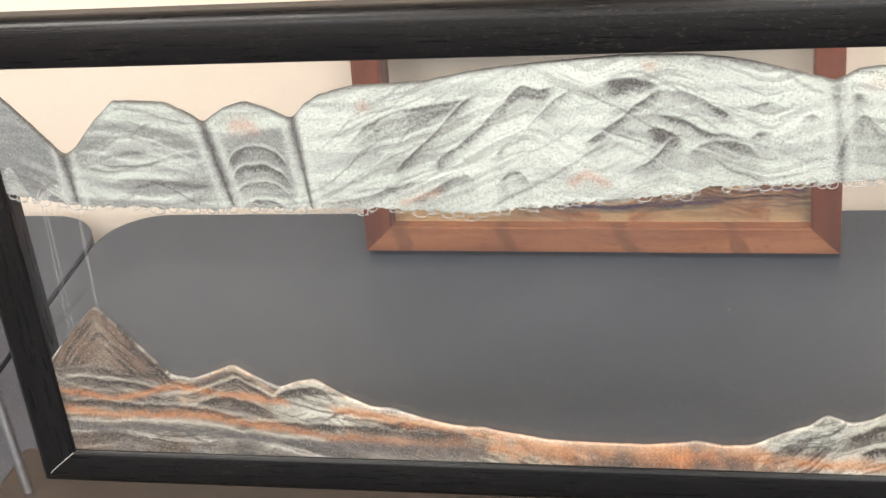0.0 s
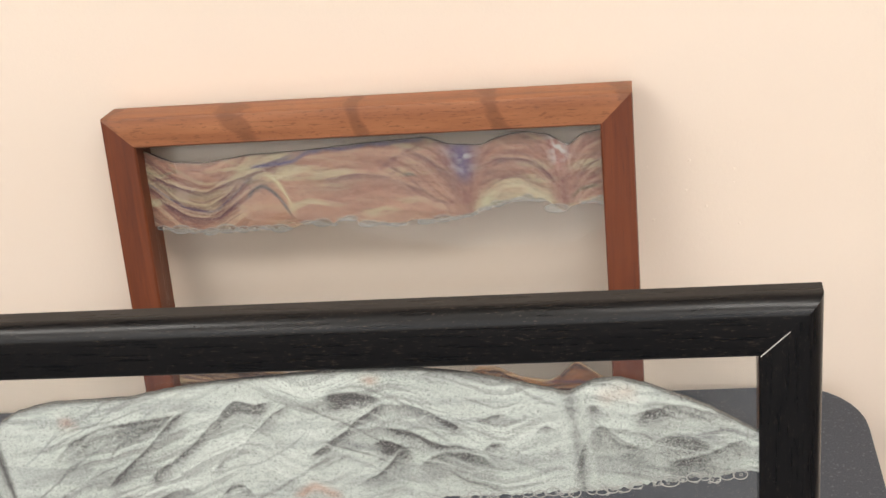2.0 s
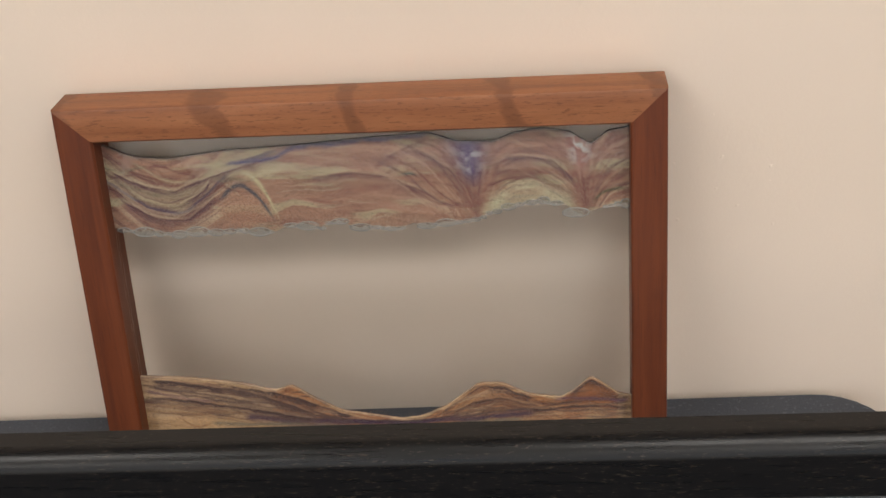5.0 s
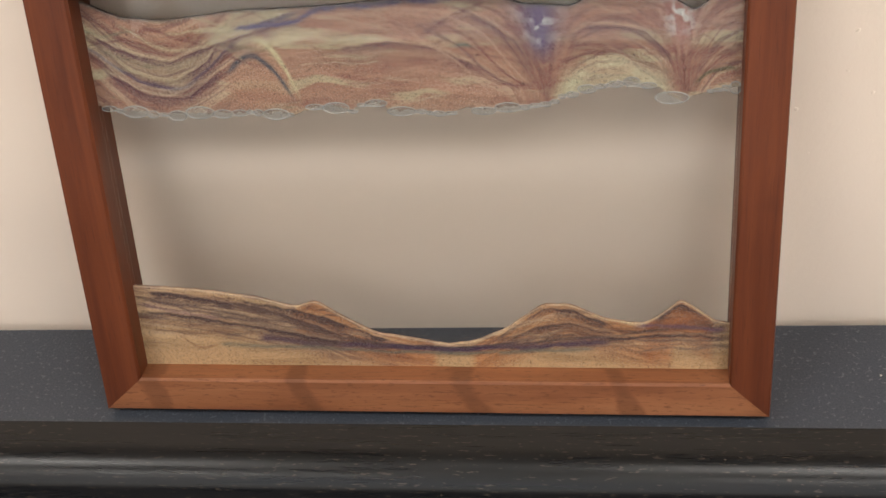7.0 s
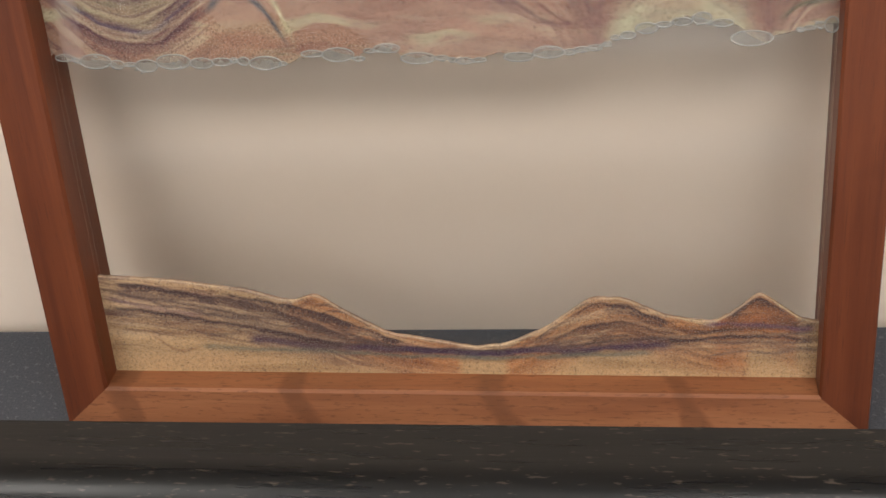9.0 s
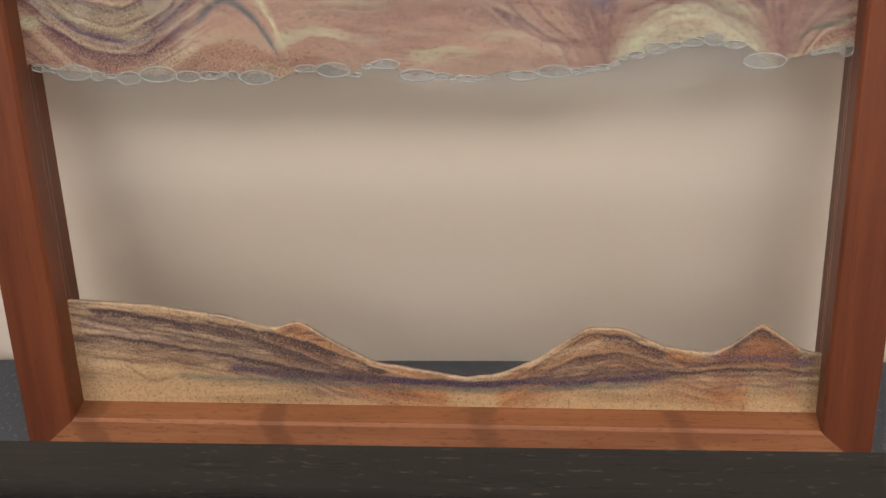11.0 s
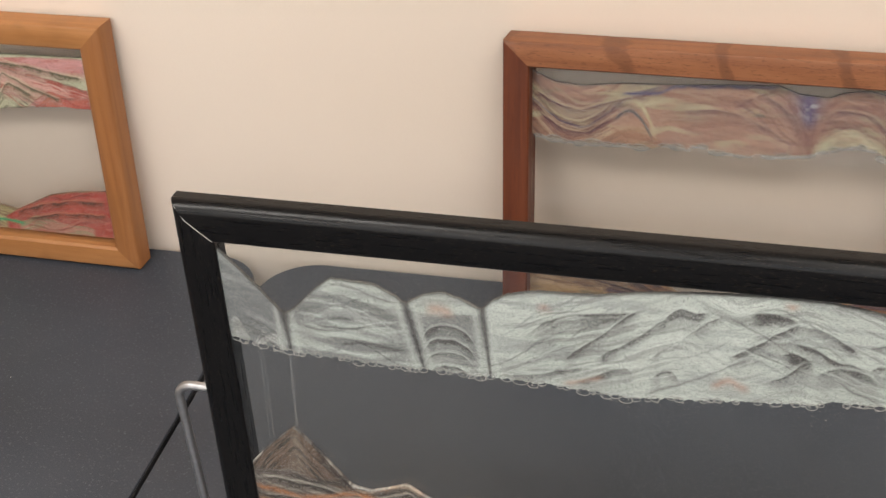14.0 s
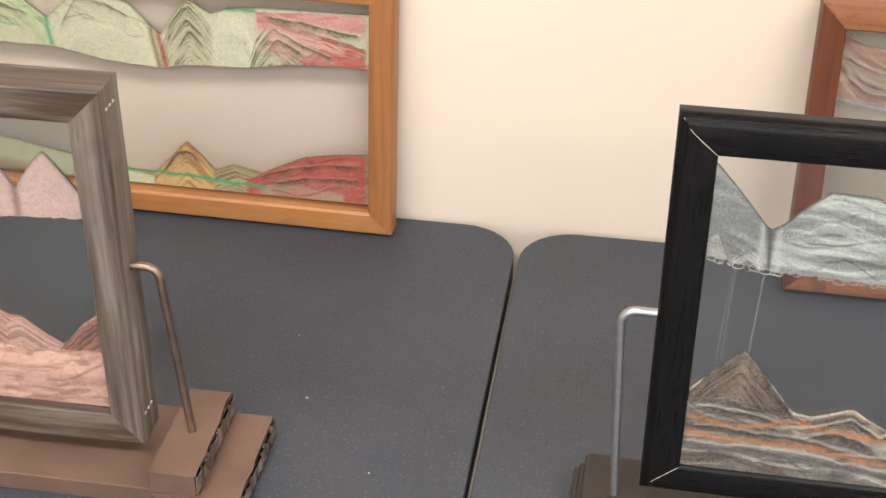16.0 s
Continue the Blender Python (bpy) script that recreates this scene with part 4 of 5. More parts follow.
def black_upper(u, v, down, up):
    warp = v + 0.012 * (cloud(u * 20, v * 28, 3) - 0.5)
    f = cloud(u * 18 + warp * 25, warp * 170, 7)
    c = np.ones(u.shape + (3,)) * np.array(PALE)
    c = blend(c, (0.46, 0.49, 0.48), np.clip((f - 0.5) * 3, 0, 0.6))
    # pillows divided by the clefts
    left = np.clip((0.209 - u) / 0.006, 0, 1)
    c = blend(c, (0.30, 0.31, 0.31), left * np.clip((cloud(u * 16, warp * 150, 15) - 0.34) * 3.2, 0, 0.9))
    c = blend(c, SLATE, np.clip((0.073 - u) / 0.004, 0, 1) * (0.55 + 0.4 * cloud(u * 60, v * 60, 17)))
    c = dune(c, u, v, [(0.026, 0.226), (0.034, 0.232), (0.044, 0.210), (0.05, 0.206)], (0.52, 0.54, 0.52), SLATE, SLATE, 23, 0.03, 300)
    c = dune(c, u, v, [(0.044, 0.207), (0.050, 0.222), (0.058, 0.226), (0.066, 0.222), (0.0715, 0.204)], (0.60, 0.62, 0.60), (0.4, 0.4, 0.4), SLATE, 24, 0.03, 260)
    for i in range(4):
        z = 0.241 - 0.011 * i
        c = shade(c, u, v, [(0.163, z - 0.022), (0.169, z - 0.005), (0.178, z), (0.190, z - 0.001), (0.198, z - 0.006), (0.203, z - 0.018)], 0.9 - 0.1 * i, 0.004, 26 + 9 * i)
    c = streak(c, u, v, [(0.168, 0.251), (0.178, 0.2545), (0.190, 0.250)], 0.0045, RUST, 0.55, 35, 0.3)
    c = streak(c, u, v, [(0.246, 0.262), (0.252, 0.2645), (0.259, 0.261)], 0.0035, RUST, 0.5, 36, 0.3)
    # long slanting dunes, dark under each ridge
    ridges = (
        (0.45, 0.012, [(0.2354, 0.2374), (0.2502, 0.2504), (0.267, 0.2599), (0.2919, 0.2642), (0.3104, 0.267)]),
        (0.95, 0.0028, [(0.2628, 0.2215), (0.2691, 0.2293), (0.2836, 0.2416), (0.2981, 0.2567), (0.3104, 0.2678), (0.3155, 0.2699)]),
        (0.7, 0.007, [(0.2836, 0.227), (0.3022, 0.2411), (0.3124, 0.2485), (0.3287, 0.2657), (0.3347, 0.2736), (0.3448, 0.2713), (0.3557, 0.2721)]),
        (0.45, 0.006, [(0.2247, 0.2052), (0.2502, 0.2105), (0.2628, 0.2157), (0.2795, 0.2182), (0.2981, 0.2231), (0.3063, 0.2217)]),
        (0.6, 0.005, [(0.2649, 0.2038), (0.2836, 0.2129), (0.3022, 0.2236), (0.3073, 0.2204), (0.3108, 0.2127)]),
        (0.8, 0.005, [(0.3185, 0.2152), (0.3246, 0.2215), (0.3297, 0.2247), (0.3351, 0.2226), (0.3397, 0.212)]),
        (0.75, 0.004, [(0.3165, 0.2293), (0.3216, 0.2355), (0.3297, 0.2434), (0.3333, 0.2403)]),
        (0.5, 0.004, [(0.3287, 0.2379), (0.3408, 0.2527), (0.3528, 0.2648), (0.3647, 0.2729)]),
        (1, 0.007, [(0.3773, 0.2746), (0.391, 0.2766), (0.4027, 0.2744), (0.4095, 0.2688)]),
        (0.6, 0.005, [(0.3655, 0.2395), (0.3773, 0.2466), (0.391, 0.2584), (0.4046, 0.2687), (0.4089, 0.2702)]),
        (0.7, 0.004, [(0.4066, 0.2694), (0.4181, 0.2689), (0.4296, 0.2629), (0.4448, 0.2513)]),
        (0.6, 0.004, [(0.3734, 0.2467), (0.3891, 0.2548), (0.4046, 0.2567), (0.4181, 0.2526), (0.4315, 0.2451), (0.4505, 0.2418)]),
        (1, 0.007, [(0.3978, 0.2451), (0.4056, 0.2494), (0.4123, 0.2456), (0.4191, 0.2397)]),
        (0.6, 0.006, [(0.3871, 0.221), (0.4027, 0.2314), (0.4123, 0.2427), (0.4166, 0.2417)]),
        (0.5, 0.016, [(0.4172, 0.2307), (0.4258, 0.2381), (0.4353, 0.2407), (0.4486, 0.2395), (0.4589, 0.2269)]),
        (0.95, 0.005, [(0.4486, 0.2399), (0.4561, 0.2458), (0.4627, 0.2438)]),
        (0.7, 0.003, [(0.4476, 0.2573), (0.4599, 0.2618), (0.4664, 0.2599)]),
        (0.7, 0.003, [(0.473, 0.2481), (0.4804, 0.2553), (0.4887, 0.25)]),
        (0.5, 0.005, [(0.422, 0.283), (0.4334, 0.2864), (0.4505, 0.2844), (0.4617, 0.2787)]),
        (1, 0.009, [(0.4955, 0.2497), (0.4979, 0.2626), (0.5016, 0.2659), (0.507, 0.2634), (0.5098, 0.2561)]),
        (0.5, 0.018, [(0.4892, 0.2196), (0.4951, 0.2366), (0.4997, 0.2478), (0.5061, 0.2544), (0.5152, 0.2451), (0.5261, 0.2381), (0.5351, 0.2468), (0.5494, 0.2464), (0.5618, 0.2391)]),
        (0.6, 0.007, [(0.5198, 0.258), (0.5351, 0.2634), (0.5458, 0.2637), (0.56, 0.2592), (0.5723, 0.2518)]),
        (0.5, 0.01, [(0.5351, 0.2324), (0.5529, 0.2353), (0.5671, 0.2415), (0.5776, 0.2456)]),
    )
    for i, (strength, fade, line) in enumerate(ridges):
        c = shade(c, u, v, line, min(1, strength * 1.15), fade, 400 + 9 * i)
    c = hairs(c, u, v, 22, (0.225, 0.400, 0.212, 0.272), 0.52, 0.065, (INK, SLATE, (0.8, 0.85, 0.81), (0.8, 0.85, 0.81)), 0.0008, 71, 0.6)
    c = hairs(c, u, v, 22, (0.385, 0.490, 0.222, 0.278), -0.40, 0.050, (INK, (0.8, 0.85, 0.81), SLATE, (0.8, 0.85, 0.81)), 0.0008, 72, 0.6)
    c = hairs(c, u, v, 16, (0.085, 0.150, 0.208, 0.262), -0.12, 0.050, ((0.75, 0.80, 0.77), SLATE, INK), 0.0012, 73, 0.75)
    c = hairs(c, u, v, 14, (0.515, 0.575, 0.224, 0.262), -0.22, 0.040, (INK, (0.72, 0.77, 0.73), SLATE), 0.0009, 76, 0.6)
    c = streak(c, u, v, [(0.355, 0.216), (0.368, 0.222), (0.382, 0.216)], 0.0034, RUST, 0.6, 310, 0.5)
    c = streak(c, u, v, [(0.262, 0.204), (0.275, 0.209), (0.292, 0.214)], 0.0022, RUST, 0.45, 311, 0.7)
    c = streak(c, u, v, [(0.396, 0.285), (0.402, 0.281), (0.408, 0.285)], 0.0022, RUST, 0.6, 312, 0.4)
    c = streak(c, u, v, [(0.503, 0.270), (0.515, 0.272), (0.526, 0.270)], 0.004, RUST, 0.35, 335, 0.6)
    swell = [(0.02, 0.236), (0.07, 0.214), (0.11, 0.236), (0.15, 0.222), (0.18, 0.240), (0.205, 0.222), (0.24, 0.226), (0.30, 0.246), (0.34, 0.262), (0.37, 0.244), (0.41, 0.262), (0.46, 0.242), (0.50, 0.252), (0.54, 0.246), (0.58, 0.232)]
    soft = 0.35 + 0.45 * np.clip((cloud(u * 22, v * 40, 91) - 0.42) * 5, 0, 1)
    c = flow(c, u, v, swell, 360, (0.16, 0.155, 0.155), (0.82, 0.87, 0.83), 290, 0.55 * soft, 0.010)
    # clefts
    for cx, z0, z1, lean in ((0.0725, 0.204, 0.238, 0.002), (0.156, 0.202, 0.257, 0.010), (0.207, 0.203, 0.258, 0.004), (0.4925, 0.215, 0.272, 0.004)):
        x = u - cx - lean * np.clip((z1 - v) / (z1 - z0), 0, 1)
        k = np.exp(-(x / (0.0010 + 0.0024 * np.clip((v - z0) / (z1 - z0), 0, 1))) ** 2)
        c = blend(c, INK, k * (0.85 if cx < 0.45 else 0.35))
        c = blend(c, (0.68, 0.72, 0.69), np.exp(-((np.abs(x) - 0.0055) / 0.0022) ** 2) * 0.6)
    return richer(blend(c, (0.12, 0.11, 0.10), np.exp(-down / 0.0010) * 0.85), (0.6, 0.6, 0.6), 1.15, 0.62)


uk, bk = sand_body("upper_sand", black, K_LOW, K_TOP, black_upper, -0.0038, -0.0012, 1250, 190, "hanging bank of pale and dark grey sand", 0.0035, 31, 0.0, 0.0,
                   ((0.0255, 0.002), (0.070, -0.003), (0.156, 0.0), (0.208, 0.001), (0.25, -0.004), (0.36, -0.002), (0.50, 0.0), (0.5803, -0.0025)))
foam(black, uk, bk, -0.00395, 0.0016, 0.0031, (1.1, 1.7), 0.25, 0.9, 44)

K_RIDGE = [(0.0255, 0.087), (0.040, 0.104), (0.0645, 0.1285), (0.080, 0.110), (0.104, 0.079), (0.118, 0.0765), (0.130, 0.081), (0.146, 0.0875), (0.158, 0.079), (0.173, 0.0715), (0.184, 0.076), (0.195, 0.0785), (0.212, 0.067), (0.229, 0.0585), (0.242, 0.058), (0.250, 0.0545), (0.272, 0.048), (0.288, 0.0455), (0.295, 0.0465), (0.302, 0.044), (0.333, 0.0385), (0.350, 0.0375), (0.391, 0.0368), (0.410, 0.0385), (0.420, 0.0405), (0.435, 0.0375), (0.452, 0.0385), (0.470, 0.048), (0.484, 0.0535), (0.493, 0.061), (0.506, 0.0555), (0.517, 0.058), (0.533, 0.068), (0.548, 0.079), (0.564, 0.0865), (0.5803, 0.089)]
EARTH, ASH, BONE, FLAME = (0.060, 0.040, 0.032), (0.24, 0.225, 0.215), (0.58, 0.56, 0.50), (0.60, 0.29, 0.115)


def black_lower(u, v, down, up):
    f = cloud(u * 14 + v * 20, v * 190, 5)
    c = np.ones(u.shape + (3,)) * np.array(ASH)
    c = blend(c, BONE, np.clip((f - 0.55) * 5, 0, 0.8))
    c = blend(c, EARTH, np.clip((0.47 - f) * 6, 0, 0.85))
    c = dune(c, u, v, [(0.0255, 0.086), (0.040, 0.104), (0.0645, 0.129), (0.080, 0.110), (0.106, 0.076), (0.11, 0.07)], (0.23, 0.17, 0.13), (0.09, 0.055, 0.04), (0.07, 0.048, 0.038), 3, 0.06, 520)
    c = blend(c, (0.46, 0.43, 0.37), np.clip(1 - np.abs(u - 0.0645) / (0.0015 + 0.34 * np.clip(0.129 - v, 0, 1)), 0, 1) * np.clip((v - 0.080) / 0.01, 0, 1) * 0.55 * cloud(u * 400, v * 200, 9))
    c = streak(c, u, v, [(0.078, 0.108), (0.090, 0.092), (0.104, 0.078)], 0.004, (0.07, 0.04, 0.03), 0.85, 11, 0.4)
    c = dune(c, u, v, [(0.024, 0.084), (0.045, 0.090), (0.058, 0.093), (0.075, 0.086), (0.095, 0.078), (0.12, 0.072), (0.16, 0.062)], (0.20, 0.17, 0.15), BONE, EARTH, 13, 0.02, 420)
    c = dune(c, u, v, [(0.104, 0.078), (0.118, 0.077), (0.130, 0.0815), (0.146, 0.088), (0.158, 0.0795), (0.175, 0.068), (0.19, 0.06)], (0.36, 0.30, 0.24), FLAME, EARTH, 17, 0.02, 460)
    c = dune(c, u, v, [(0.163, 0.067), (0.173, 0.072), (0.184, 0.0765), (0.195, 0.079), (0.212, 0.0675), (0.235, 0.058), (0.26, 0.053)], (0.48, 0.47, 0.42), FLAME, ASH, 19, 0.02, 300)
    c = dune(c, u, v, [(0.22, 0.058), (0.25, 0.0548), (0.295, 0.0468), (0.333, 0.0388), (0.36, 0.036)], (0.38, 0.36, 0.31), FLAME, EARTH, 21, 0.02, 320)
    for i, (x, z) in enumerate(((0.06, 0.070), (0.135, 0.066), (0.10, 0.060), (0.18, 0.056), (0.24, 0.049))):
        c = dune(c, u, v, [(x - 0.032, z - 0.010), (x - 0.012, z - 0.002), (x, z), (x + 0.014, z - 0.003), (x + 0.04, z - 0.012)], (0.28, 0.25, 0.22), EARTH, (0.46, 0.44, 0.39), 30 + 3 * i, 0.012, 400)
    c = dune(c, u, v, [(0.452, 0.0375), (0.470, 0.048), (0.484, 0.054), (0.493, 0.0615), (0.506, 0.056), (0.52, 0.046)], (0.40, 0.41, 0.38), BONE, EARTH, 51, 0.03, 420)
    c = dune(c, u, v, [(0.495, 0.050), (0.517, 0.0585), (0.533, 0.0685), (0.548, 0.0795), (0.564, 0.087), (0.582, 0.0895)], (0.44, 0.44, 0.40), BONE, (0.10, 0.085, 0.075), 53, 0.045, 430)
    c = flow(c, u, v, [(0.02, 0.074), (0.06, 0.078), (0.10, 0.070), (0.145, 0.072), (0.20, 0.060), (0.26, 0.046), (0.34, 0.036), (0.44, 0.036), (0.50, 0.052), (0.58, 0.076)], 640, (0.075, 0.055, 0.048), (0.66, 0.65, 0.60), 270, 0.75 * np.clip((0.090 - v) / 0.006, 0, 1))
    c = hairs(c, u, v, 34, (0.03, 0.26, 0.040, 0.082), -0.14, 0.055, (EARTH, BONE, EARTH, ASH), 0.0009, 81)
    c = hairs(c, u, v, 16, (0.46, 0.575, 0.038, 0.075), 0.42, 0.050, (EARTH, BONE), 0.0008, 82)
    for i, line in enumerate((
        [(0.030, 0.078), (0.05, 0.083), (0.075, 0.080), (0.10, 0.072)], [(0.112, 0.068), (0.128, 0.073), (0.146, 0.080), (0.160, 0.072), (0.172, 0.064)],
        [(0.118, 0.063), (0.135, 0.069), (0.150, 0.067), (0.165, 0.060)], [(0.165, 0.066), (0.182, 0.0725), (0.196, 0.0745), (0.21, 0.064)],
        [(0.03, 0.066), (0.06, 0.068), (0.10, 0.063), (0.15, 0.057)], [(0.14, 0.054), (0.20, 0.053), (0.25, 0.0475), (0.29, 0.042)],
        [(0.21, 0.056), (0.25, 0.0505), (0.29, 0.043)], [(0.50, 0.048), (0.53, 0.060), (0.55, 0.070), (0.578, 0.078)], [(0.51, 0.044), (0.54, 0.052), (0.578, 0.062)])):
        c = shade(c, u, v, line, 0.95, 0.0028, 700 + 9 * i, EARTH, BONE, 0.45)
    for i, (line, w) in enumerate((
        ([(0.026, 0.060), (0.07, 0.060), (0.13, 0.056), (0.19, 0.047), (0.25, 0.041), (0.33, 0.0375), (0.45, 0.0375), (0.58, 0.040)], 0.0022),
        ([(0.026, 0.073), (0.06, 0.070), (0.10, 0.074), (0.14, 0.070), (0.18, 0.064)], 0.0016),
        ([(0.20, 0.062), (0.25, 0.051), (0.31, 0.043), (0.37, 0.0385), (0.42, 0.037)], 0.0017))):
        c = streak(c, u, v, line, w * 1.3, FLAME, 0.62, 60 + i, 0.85)
    c = streak(c, u, v, [(0.026, 0.050), (0.08, 0.051), (0.14, 0.046), (0.22, 0.0405), (0.30, 0.038)], 0.0034, (0.15, 0.14, 0.14), 0.85, 66, 0.3)
    c = streak(c, u, v, [(0.026, 0.0545), (0.08, 0.0550), (0.13, 0.051), (0.20, 0.044)], 0.0012, BONE, 0.7, 68, 0.5)
    return richer(blend(c, (0.80, 0.78, 0.72), np.exp(-down / 0.0010) * np.clip((u - 0.10) / 0.01, 0, 1) * 0.35), (0.42, 0.41, 0.39), 1.5, 0.66)


sand_body("lower_sand", black, [(0.0255, 0.0340), (0.5803, 0.0340)], K_RIDGE, black_lower, -0.0038, -0.0012, 1250, 120, "layered dunes of grey, brown and orange sand", 0, 37, 0.0085, -0.0050)
for x0, x1, z0, z1, w in ((0.0698, 0.0668, 0.206, 0.132, 0.0009), (0.0500, 0.0480, 0.206, 0.118, 0.0005), (0.0480, 0.0440, 0.207, 0.108, 0.0004)):
    part("falling_sand", tube([(x0, -0.0026, z0), ((x0 + x1) / 2, -0.0026, (z0 + z1) / 2), (x1, -0.0026, z1)], w, 8), FALL, black, "thin thread of falling sand", True)

# stand: stepped base and two rods
KB = -0.012
part("rod", tube(bent_rod(0.002, -0.0250, 0.157, -0.0185, KB - 0.004, 0.004, 0.011), 0.0034), STEEL, black, "satin aluminium rod", True)
part("rod", tube(bent_rod(KW - 0.002, KW + 0.0235, 0.160, KW + 0.0195, KB - 0.004, 0.004, 0.011), 0.0034), STEEL, black, "satin aluminium rod", True)
for i, (grow, z0, z1, bev) in enumerate(((0.009, -0.0465, -0.030, 0.003), (0.0045, -0.030, -0.0235, 0.003), (0.0, -0.0235, KB, 0.0035))):
    slab(("base_plinth", "base_moulding", "base_plate")[i], -0.0435 - grow, -0.036 - grow, z0, KW + 0.0435 + grow, 0.052 + grow * 0.4, z1, BASE_BLACK, black, "dark brown lacquered base", bev)

# ---------------------------------------------------------------- honey-coloured sand picture
GW, GH, GM = 0.50, 0.265, 0.0248
HONEY = [(0.0, 0.026), (0.0, 0.003), (0.001, 0.001), (0.003, 0.0), (0.022, 0.0016), (0.0248, 0.004), (0.0248, 0.026)]
green = thing("sand_picture", pose(-0.4013, 0.0372, 0.74, -4.0, 0, -0.9) @ pose(0, 0, 0.0019) @ Matrix.Scale(1.035, 4) @ pose(-GW, 0, 0),
              "honey pine framed sand picture, green and red, leaning on wall", "sand picture", "framed sand pictures")
frame_rails(green, GW, GH, HONEY, (HONEY_H, HONEY_V), 0.9)
slab("front_pane", GM + 0.0004, 0.0120, GM * 0.9, GW - GM - 0.0004, 0.0132, GH - GM, SMOKE, green, "clear glass pane")
slab("back_pane", GM + 0.0004, 0.0164, GM * 0.9, GW - GM - 0.0004, 0.0176, GH - GM, SMOKE, green, "clear glass pane")
LIME, LEAF, RED, ROSE = (0.56, 0.56, 0.40), (0.06, 0.36, 0.16), (0.40, 0.075, 0.055), (0.56, 0.30, 0.28)
G_TOP = [(0.0246, 0.222), (0.081, 0.221), (0.118, 0.220), (0.135, 0.207), (0.147, 0.198), (0.157, 0.207), (0.179, 0.2285), (0.205, 0.226), (0.233, 0.220), (0.250, 0.203), (0.265, 0.190), (0.278, 0.210), (0.293, 0.229), (0.306, 0.221), (0.317, 0.216), (0.334, 0.2225), (0.370, 0.2255), (0.417, 0.226), (0.4754, 0.227)]
G_LOW = [(0.0246, 0.166), (0.078, 0.168), (0.152, 0.169), (0.185, 0.163), (0.216, 0.158), (0.264, 0.155), (0.289, 0.161), (0.346, 0.163), (0.380, 0.168), (0.417, 0.172), (0.4754, 0.173)]


